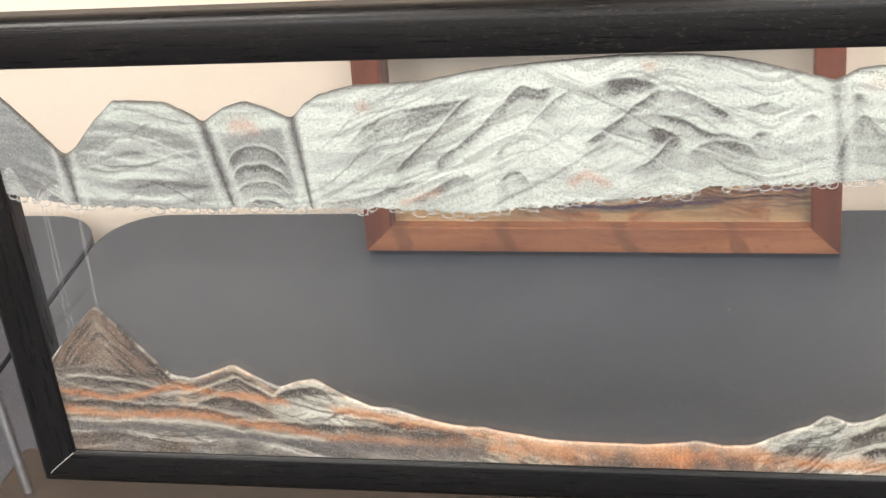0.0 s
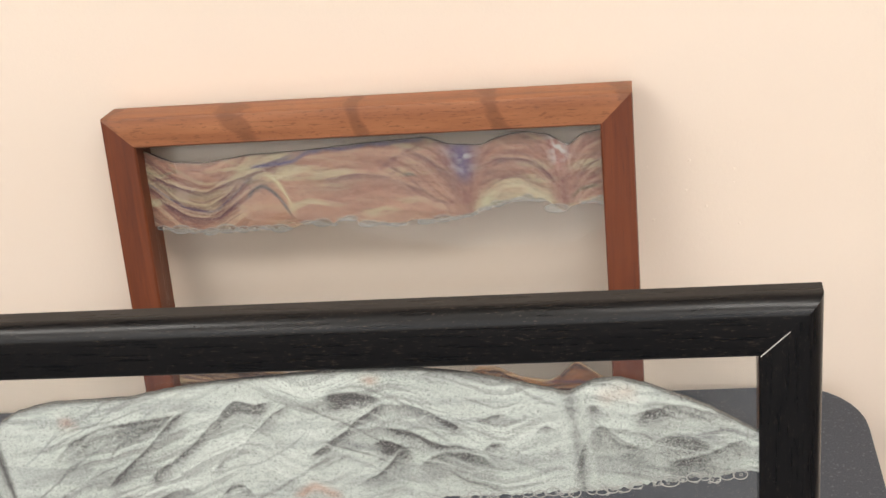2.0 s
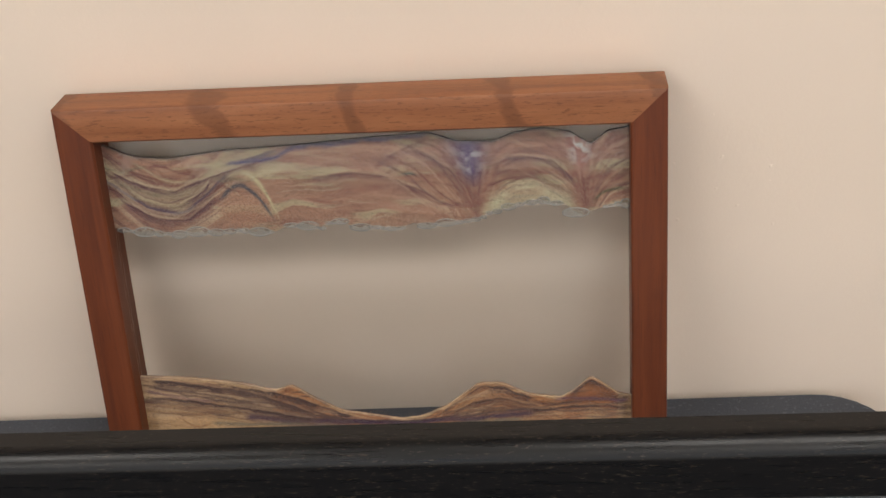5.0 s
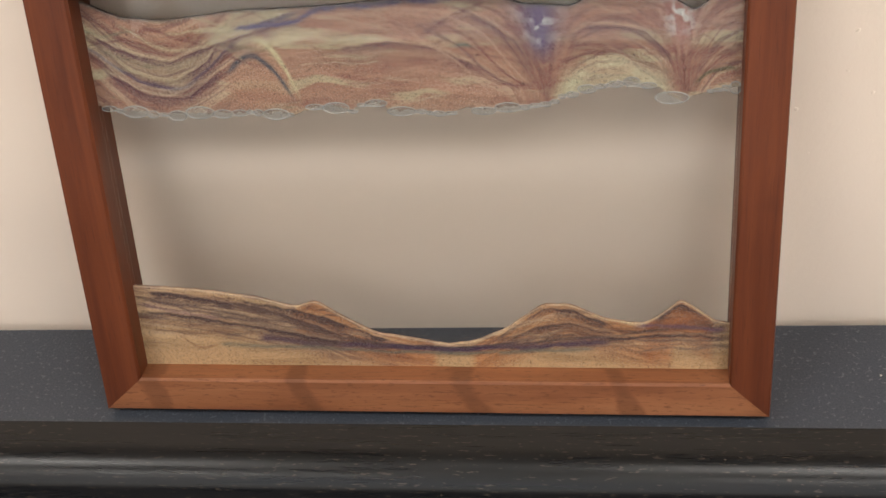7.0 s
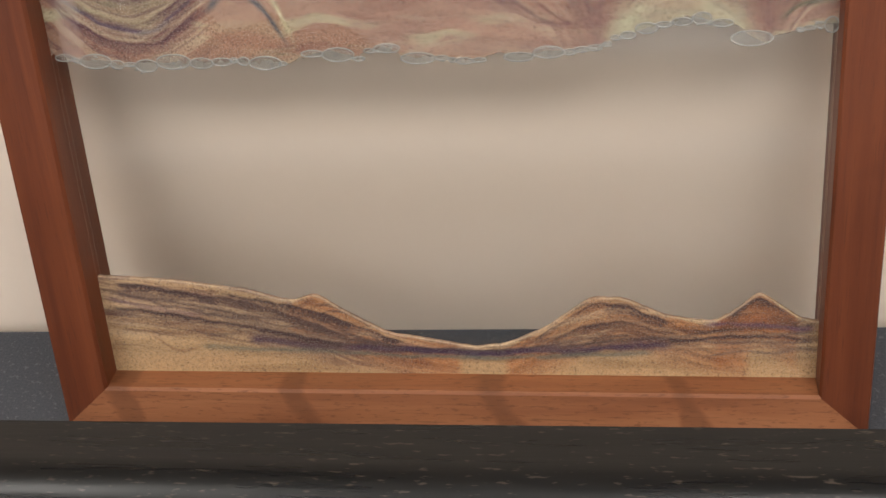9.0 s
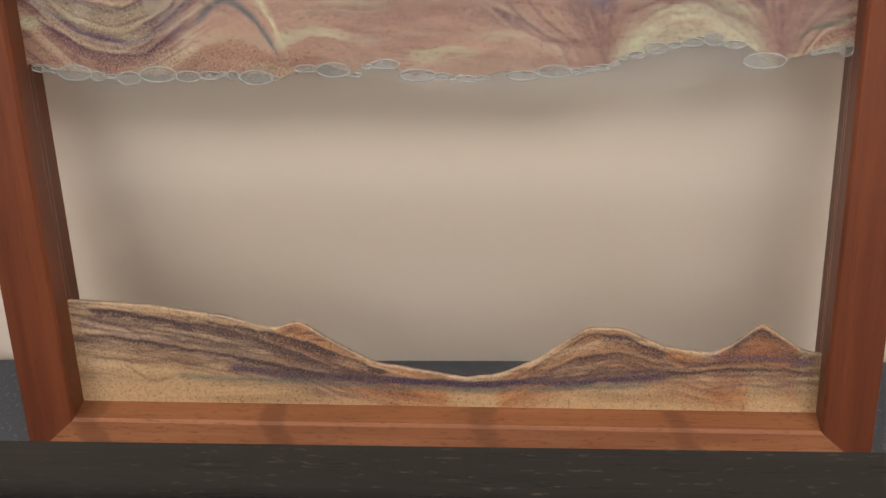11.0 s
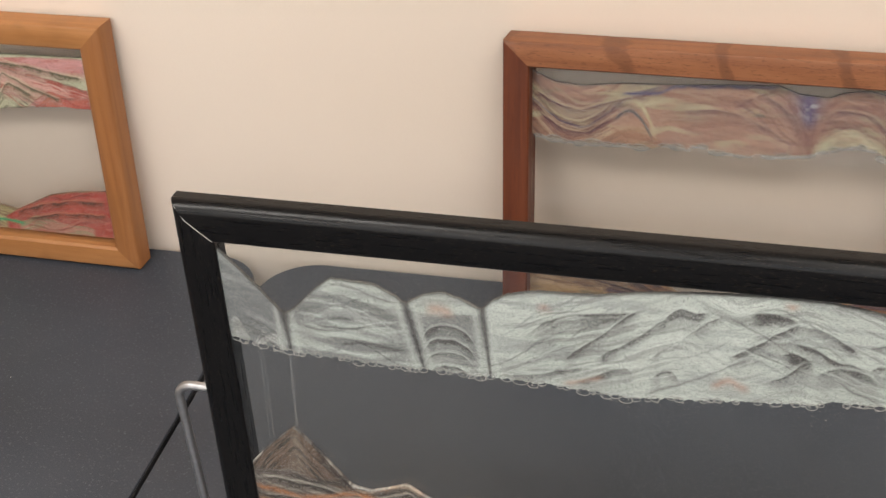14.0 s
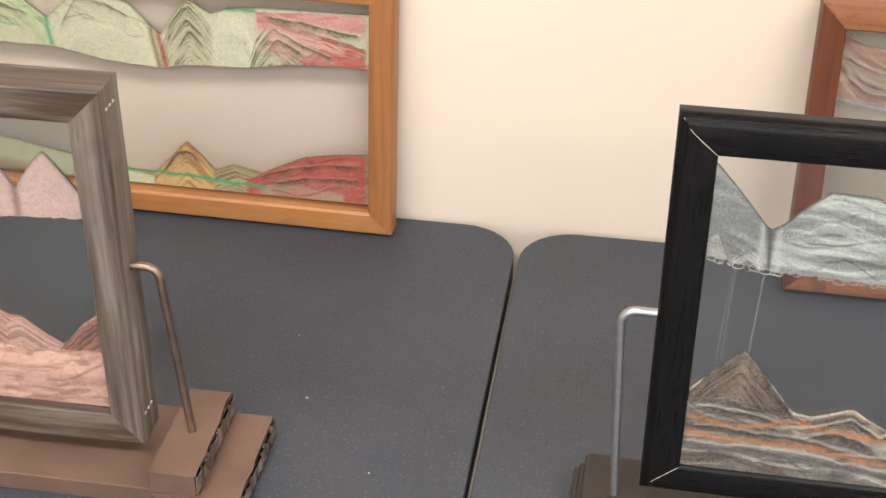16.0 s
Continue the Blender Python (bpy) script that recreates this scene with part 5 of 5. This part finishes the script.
def green_upper(u, v, down, up):
    c = np.ones(u.shape + (3,)) * np.array(LIME)
    c = blend(c, (0.52, 0.56, 0.33), np.clip((cloud(u * 20, v * 90, 3) - 0.5) * 4, 0, 0.7))
    lines = (0.10, 0.09, 0.06)
    c = dune(c, u, v, [(0.02, 0.215), (0.06, 0.224), (0.11, 0.222), (0.147, 0.196)], (0.50, 0.56, 0.36), LEAF, (0.30, 0.36, 0.22), 5, 0.02, 260)
    c = dune(c, u, v, [(0.150, 0.196), (0.179, 0.229), (0.232, 0.221), (0.262, 0.182)], (0.57, 0.57, 0.41), (0.24, 0.20, 0.10), LIME, 7, 0.05, 120)
    c = dune(c, u, v, [(0.262, 0.170), (0.276, 0.208), (0.293, 0.2295), (0.306, 0.218), (0.318, 0.200)], (0.49, 0.48, 0.32), lines, lines, 9, 0.05, 420)
    c = dune(c, u, v, [(0.316, 0.170), (0.322, 0.217), (0.334, 0.223), (0.352, 0.219), (0.362, 0.180)], (0.59, 0.59, 0.44), (0.40, 0.40, 0.24), LIME, 11, 0.06, 120)
    c = dune(c, u, v, [(0.352, 0.165), (0.362, 0.195), (0.375, 0.213), (0.398, 0.196), (0.42, 0.182), (0.45, 0.176)], (0.50, 0.49, 0.34), lines, lines, 13, 0.05, 430)
    c = dune(c, u, v, [(0.360, 0.222), (0.40, 0.224), (0.472, 0.226)], ROSE, (0.30, 0.14, 0.12), (0.50, 0.20, 0.17), 15, 0.014, 300)
    c = dune(c, u, v, [(0.372, 0.212), (0.41, 0.207), (0.44, 0.200), (0.472, 0.192)], (0.60, 0.36, 0.30), (0.10, 0.08, 0.05), RED, 17, 0.020, 330)
    c = dune(c, u, v, [(0.40, 0.172), (0.425, 0.190), (0.45, 0.184), (0.472, 0.186)], (0.46, 0.14, 0.10), (0.15, 0.05, 0.04), ROSE, 19, 0.02, 330)
    c = hairs(c, u, v, 18, (0.375, 0.468, 0.176, 0.224), -0.35, 0.045, ((0.12, 0.05, 0.04), ROSE, RED, (0.62, 0.5, 0.36)), 0.0010, 101, 0.8)
    c = hairs(c, u, v, 12, (0.04, 0.145, 0.190, 0.222), -0.30, 0.050, ((0.12, 0.16, 0.08), LEAF, (0.3, 0.34, 0.2)), 0.0009, 102, 0.8)
    c = hairs(c, u, v, 8, (0.16, 0.25, 0.190, 0.222), -0.2, 0.040, ((0.16, 0.15, 0.08), (0.4, 0.42, 0.25)), 0.0008, 103, 0.8)
    c = streak(c, u, v, [(0.330, 0.220), (0.345, 0.2235), (0.365, 0.221)], 0.0026, LEAF, 0.9, 21, 0.3)
    for cx, col in ((0.147, LEAF), (0.262, (0.35, 0.06, 0.045)), (0.255, (0.25, 0.16, 0.08))):
        x = u - cx - 0.2 * np.clip(0.19 - v, 0, 1)
        c = blend(c, col, np.exp(-(x / 0.0028) ** 2) * 0.8)
    for i, line in enumerate(([(0.160, 0.190), (0.180, 0.222), (0.21, 0.218), (0.235, 0.205)], [(0.04, 0.212), (0.09, 0.213), (0.13, 0.200)],
                              [(0.268, 0.192), (0.290, 0.222), (0.306, 0.205)], [(0.272, 0.180), (0.292, 0.210), (0.310, 0.190)], [(0.278, 0.172), (0.294, 0.198), (0.312, 0.178)],
                              [(0.362, 0.185), (0.378, 0.206), (0.41, 0.190), (0.44, 0.180)], [(0.366, 0.176), (0.382, 0.196), (0.41, 0.182)], [(0.37, 0.218), (0.41, 0.214), (0.468, 0.204)])):
        c = shade(c, u, v, line, 0.9, 0.0035, 600 + 9 * i, (0.12, 0.11, 0.06), (0.60, 0.58, 0.42), 0.4)
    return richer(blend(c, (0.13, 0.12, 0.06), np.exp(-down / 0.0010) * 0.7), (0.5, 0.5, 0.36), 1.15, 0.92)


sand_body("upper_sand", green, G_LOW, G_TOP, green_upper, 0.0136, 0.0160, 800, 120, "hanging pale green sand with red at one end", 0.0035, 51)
G_RIDGE = [(0.0246, 0.070), (0.10, 0.062), (0.18, 0.048), (0.225, 0.041), (0.249, 0.0405), (0.266, 0.058), (0.2835, 0.078), (0.298, 0.066), (0.313, 0.049), (0.333, 0.0565), (0.348, 0.053), (0.363, 0.0505), (0.385, 0.0615), (0.406, 0.0715), (0.436, 0.0775), (0.4754, 0.0815)]


def green_lower(u, v, down, up):
    c = np.ones(u.shape + (3,)) * np.array((0.36, 0.25, 0.15))
    c = blend(c, (0.22, 0.13, 0.08), np.clip((cloud(u * 20, v * 220, 3) - 0.5) * 4, 0, 0.8))
    c = dune(c, u, v, [(0.02, 0.071), (0.10, 0.063), (0.18, 0.049), (0.25, 0.036)], (0.55, 0.52, 0.33), (0.2, 0.2, 0.1), LIME, 5, 0.02, 300)
    c = dune(c, u, v, [(0.247, 0.038), (0.266, 0.0585), (0.2835, 0.0785), (0.298, 0.0665), (0.315, 0.046)], (0.54, 0.36, 0.16), (0.12, 0.06, 0.03), (0.42, 0.19, 0.075), 7, 0.05, 160)
    c = dune(c, u, v, [(0.310, 0.046), (0.333, 0.057), (0.348, 0.0535), (0.375, 0.046), (0.40, 0.038)], (0.42, 0.34, 0.18), (0.14, 0.08, 0.05), (0.25, 0.12, 0.07), 9, 0.02, 420)
    c = dune(c, u, v, [(0.345, 0.040), (0.363, 0.051), (0.385, 0.062), (0.406, 0.072), (0.436, 0.078), (0.472, 0.082)], (0.42, 0.085, 0.06), (0.20, 0.06, 0.04), (0.48, 0.15, 0.11), 11, 0.05, 300)
    c = dune(c, u, v, [(0.36, 0.034), (0.385, 0.046), (0.41, 0.040), (0.45, 0.036)], (0.42, 0.22, 0.16), (0.3, 0.1, 0.08), (0.33, 0.30, 0.18), 13, 0.012, 300)
    c = hairs(c, u, v, 16, (0.37, 0.468, 0.032, 0.074), 0.15, 0.045, ((0.22, 0.04, 0.03), (0.55, 0.22, 0.17), (0.30, 0.07, 0.05)), 0.0009, 105, 0.7)
    c = streak(c, u, v, [(0.18, 0.041), (0.24, 0.041), (0.28, 0.0405), (0.33, 0.037), (0.37, 0.0345)], 0.0022, LEAF, 0.95, 15, 0.15)
    for i, line in enumerate(([(0.255, 0.040), (0.275, 0.066), (0.288, 0.068), (0.305, 0.046)], [(0.36, 0.046), (0.39, 0.058), (0.43, 0.066), (0.468, 0.068)], [(0.37, 0.040), (0.41, 0.050), (0.468, 0.052)])):
        c = shade(c, u, v, line, 0.8, 0.004, 650 + 9 * i, (0.14, 0.05, 0.03), (0.52, 0.30, 0.17), 0.3)
    return richer(blend(c, (0.20, 0.13, 0.07), np.exp(-down / 0.0009) * 0.5), (0.42, 0.28, 0.18), 1.2, 0.9)


sand_body("lower_sand", green, [(0.0246, 0.0265), (0.4754, 0.0265)], G_RIDGE, green_lower, 0.0136, 0.0160, 800, 100, "low red and tan dunes with a green streak", 0, 57)

# ---------------------------------------------------------------- weathered swivel sand picture
PW, PH, PM = 0.40, 0.316, 0.027
DRIFT = [(0.0, 0.018), (0.0, -0.0165), (0.0012, -0.018), (0.012, -0.0176), (0.0255, -0.0165), (0.027, -0.0145), (0.027, 0.018)]
rosy = thing("swivel_sand_picture", pose(-0.7325, -0.3465, 0.74),
             "weathered wood swivel picture of pink sand on copper-brown stand", "sand picture", "framed sand pictures")
tilt = Matrix.Translation((0, 0, 0.1875)) @ Matrix.Rotation(radians(-0.6), 4, "Y") @ Matrix.Translation((-PW / 2, 0, -PH / 2))
before = set(rosy.children)
frame_rails(rosy, PW, PH, DRIFT, (GREY_H, GREY_V), 1.0, 0.0012)
slab("front_pane", PM + 0.0004, -0.0085, PM, PW - PM - 0.0004, -0.0073, PH - PM, CLEAR, rosy, "clear glass pane")
slab("back_pane", PM + 0.0004, -0.0038, PM, PW - PM - 0.0004, -0.0026, PH - PM, CLEAR, rosy, "clear glass pane")


def rosy_paint(u, v, down, up):
    c = np.ones(u.shape + (3,)) * np.array((0.56, 0.31, 0.24))
    c = blend(c, (0.66, 0.38, 0.26), np.clip((cloud(u * 14, v * 40, 3) - 0.45) * 4, 0, 0.8))
    f = cloud(u * 26 + v * 60, v * 150 - u * 20, 5)
    c = blend(c, (0.20, 0.105, 0.085), np.clip((f - 0.56) * 6, 0, 0.85))
    c = dune(c, u, v, [(0.24, 0.085), (0.262, 0.108), (0.285, 0.114), (0.31, 0.096), (0.335, 0.080)], (0.46, 0.25, 0.19), (0.11, 0.055, 0.045), (0.22, 0.12, 0.10), 7, 0.03, 320)
    c = dune(c, u, v, [(0.29, 0.100), (0.304, 0.108), (0.322, 0.094), (0.345, 0.078)], (0.55, 0.33, 0.27), (0.12, 0.06, 0.05), (0.33, 0.18, 0.15), 9, 0.03, 260)
    c = dune(c, u, v, [(0.334, 0.080), (0.355, 0.104), (0.374, 0.118)], (0.34, 0.15, 0.10), (0.11, 0.05, 0.04), (0.14, 0.07, 0.055), 11, 0.04, 420)
    c = dune(c, u, v, [(0.02, 0.084), (0.15, 0.088), (0.26, 0.084), (0.31, 0.080), (0.375, 0.082)], (0.60, 0.36, 0.28), (0.24, 0.13, 0.10), (0.44, 0.23, 0.18), 13, 0.05, 160)
    c = hairs(c, u, v, 34, (0.05, 0.365, 0.030, 0.085), 0.20, 0.055, ((0.28, 0.14, 0.11), (0.68, 0.42, 0.32), (0.40, 0.21, 0.16)), 0.0011, 111, 0.7)
    return richer(blend(c, (0.12, 0.065, 0.05), np.exp(-down / 0.0012) * 0.5), (0.55, 0.33, 0.25), 1.3, 0.85)


def rosy_upper(u, v, down, up):
    c = np.ones(u.shape + (3,)) * np.array((0.47, 0.33, 0.30))
    c = blend(c, (0.60, 0.40, 0.33), np.clip((cloud(u * 18, v * 90, 3) - 0.5) * 4, 0, 0.8))
    c = blend(c, (0.42, 0.20, 0.12), np.clip((cloud(u * 14, v * 190, 6) - 0.55) * 6, 0, 0.8) * np.clip((0.325 - u) / 0.01, 0, 1))
    for cx in (0.319, 0.16):
        c = blend(c, (0.16, 0.09, 0.08), np.exp(-((u - cx) / 0.0035) ** 2) * 0.8)
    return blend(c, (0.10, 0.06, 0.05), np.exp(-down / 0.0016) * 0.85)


sand_body("upper_sand", rosy, [(0.0268, 0.203), (0.16, 0.200), (0.30, 0.201), (0.373, 0.205)],
          [(0.0268, 0.262), (0.12, 0.256), (0.16, 0.225), (0.20, 0.250), (0.27, 0.252), (0.312, 0.240), (0.319, 0.226), (0.332, 0.245), (0.345, 0.260), (0.36, 0.240), (0.373, 0.222)],
          rosy_upper, -0.0068, -0.0042, 600, 90, "hanging bank of dusty pink sand", 0.003, 61)
sand_body("lower_sand", rosy, [(0.0268, 0.0265), (0.373, 0.0265)],
          [(0.0268, 0.120), (0.10, 0.105), (0.20, 0.090), (0.245, 0.095), (0.262, 0.109), (0.285, 0.115), (0.296, 0.108), (0.304, 0.109), (0.322, 0.095), (0.338, 0.084), (0.355, 0.105), (0.373, 0.119)],
          rosy_paint, -0.0068, -0.0042, 600, 110, "pink and orange dunes of fine sand", 0, 67)
for ob in set(rosy.children) - before:
    ob.matrix_local = tilt
for s in (-1, 1):
    for z in (0.026, 0.299):
        for k in range(3):
            x = s * (PW / 2 + 0.0003)
            m = Matrix.Translation((0, 0, 0.1875)) @ Matrix.Rotation(radians(-0.6), 4, "Y") @ Matrix.Translation((0, 0, -PH / 2))
            nail = slab("staple", x - 0.0006, -0.010 + 0.007 * k, z - 0.0008, x + 0.0006, -0.007 + 0.007 * k, z + 0.0008, CHIP, rosy, "tiny pale staple end")
            nail.matrix_local = m


def rough_block(x0, y0, z0, x1, y1, z1, seed):
    """A block with a waney, chipped outer end."""
    bm = bmesh.new()
    box(bm, x0, y0, z0, x1, y1, z1)
    bmesh.ops.subdivide_edges(bm, edges=list(bm.edges), cuts=7, use_grid_fill=True)
    for v in bm.verts:
        out = (v.co.x - x0) / (x1 - x0)
        if out > 0.99 or out < 0.01:
            d = 0.0035 * noise.noise(Vector((seed, v.co.y * 90, v.co.z * 60))) - 0.0015
            v.co.x += d if out > 0.99 else -d
        v.co.y += 0.0006 * noise.noise(Vector((v.co.x * 80, seed, v.co.z * 80)))
    return bm


slab("base_plank", -0.218, -0.053, 0.0, 0.218, 0.053, 0.017, COPPER, rosy, "", 0.0012)
for s in (-1, 1):
    x0, x1 = sorted((s * 0.2185, s * 0.291))
    part("lower_step", rough_block(x0, -0.0575, 0.0, x1, 0.0535, 0.0165, 3 + s), COPPER, rosy)
    x0, x1 = sorted((s * 0.2165, s * 0.256))
    part("upper_step", rough_block(x0, -0.0555, 0.0172, x1, 0.0545, 0.037, 7 + s), COPPER, rosy)
    for z0, z1, xe, k in ((0.001, 0.0155, 0.2912, 0), (0.018, 0.0362, 0.2562, 1)):
        x0, x1 = sorted((s * (xe - 0.0012), s * (xe + 0.0012)))
        for j in range(7):
            y = -0.054 + 0.0152 * j
            part("waney_edge", rough_block(x0, y, z0, x1, y + 0.0135 - 0.003 * (j % 3 == 1), z1 - 0.002 * (j % 2), 11 * k + j + s), BARK, rosy, "rough grey sawn edge")
    part("rod", tube(bent_rod(s * 0.199, s * 0.2225, 0.194, s * 0.2365, 0.036, 0.0, 0.011), 0.0035), BRONZE, rosy, "bronze coloured rod", True)

# ---------------------------------------------------------------- small marks and crumbs
def flake(r, seed, flat=0.35):
    """A small uneven crumb."""
    bm = bmesh.new()
    bmesh.ops.create_icosphere(bm, subdivisions=2, radius=r)
    for v in bm.verts:
        v.co *= 1 + 0.5 * noise.noise(v.co * (0.9 / r) + Vector((seed, 0, 0)))
        v.co.z *= flat
    return bm


wall = bpy.data.objects["wall_north"]
rnd = random.Random(8)
for i in range(14):
    x, z = 0.435 + rnd.uniform(-0.03, 0.045), 0.925 + rnd.uniform(-0.06, 0.07)
    nick = part("paint_nick", flake(rnd.uniform(0.0005, 0.0014), i, 0.3), WALL, wall)
    nick.matrix_world = pose(x, WALL_Y - 0.0001, z, 90, 0, 0)
nick = part("paint_nick", flake(0.0011, 30, 0.3), WALL, wall)
nick.matrix_world = pose(-0.1804, WALL_Y - 0.0001, 0.806, 90, 0, 0)
for i, (x, y, r) in enumerate(((-0.4256, -0.242, 0.0012), (-0.352, -0.332, 0.0009), (-0.455, -0.15, 0.0007), (0.47, 0.035, 0.0008), (0.31, -0.08, 0.0007))):
    crumb = part("crumb", flake(r, 40 + i), CHIP)
    crumb.matrix_world = pose(x, y, 0.74 + r * 0.3)
    tagged(crumb, "tiny pale crumb on the dark table", "crumb", "crumbs on the tables")
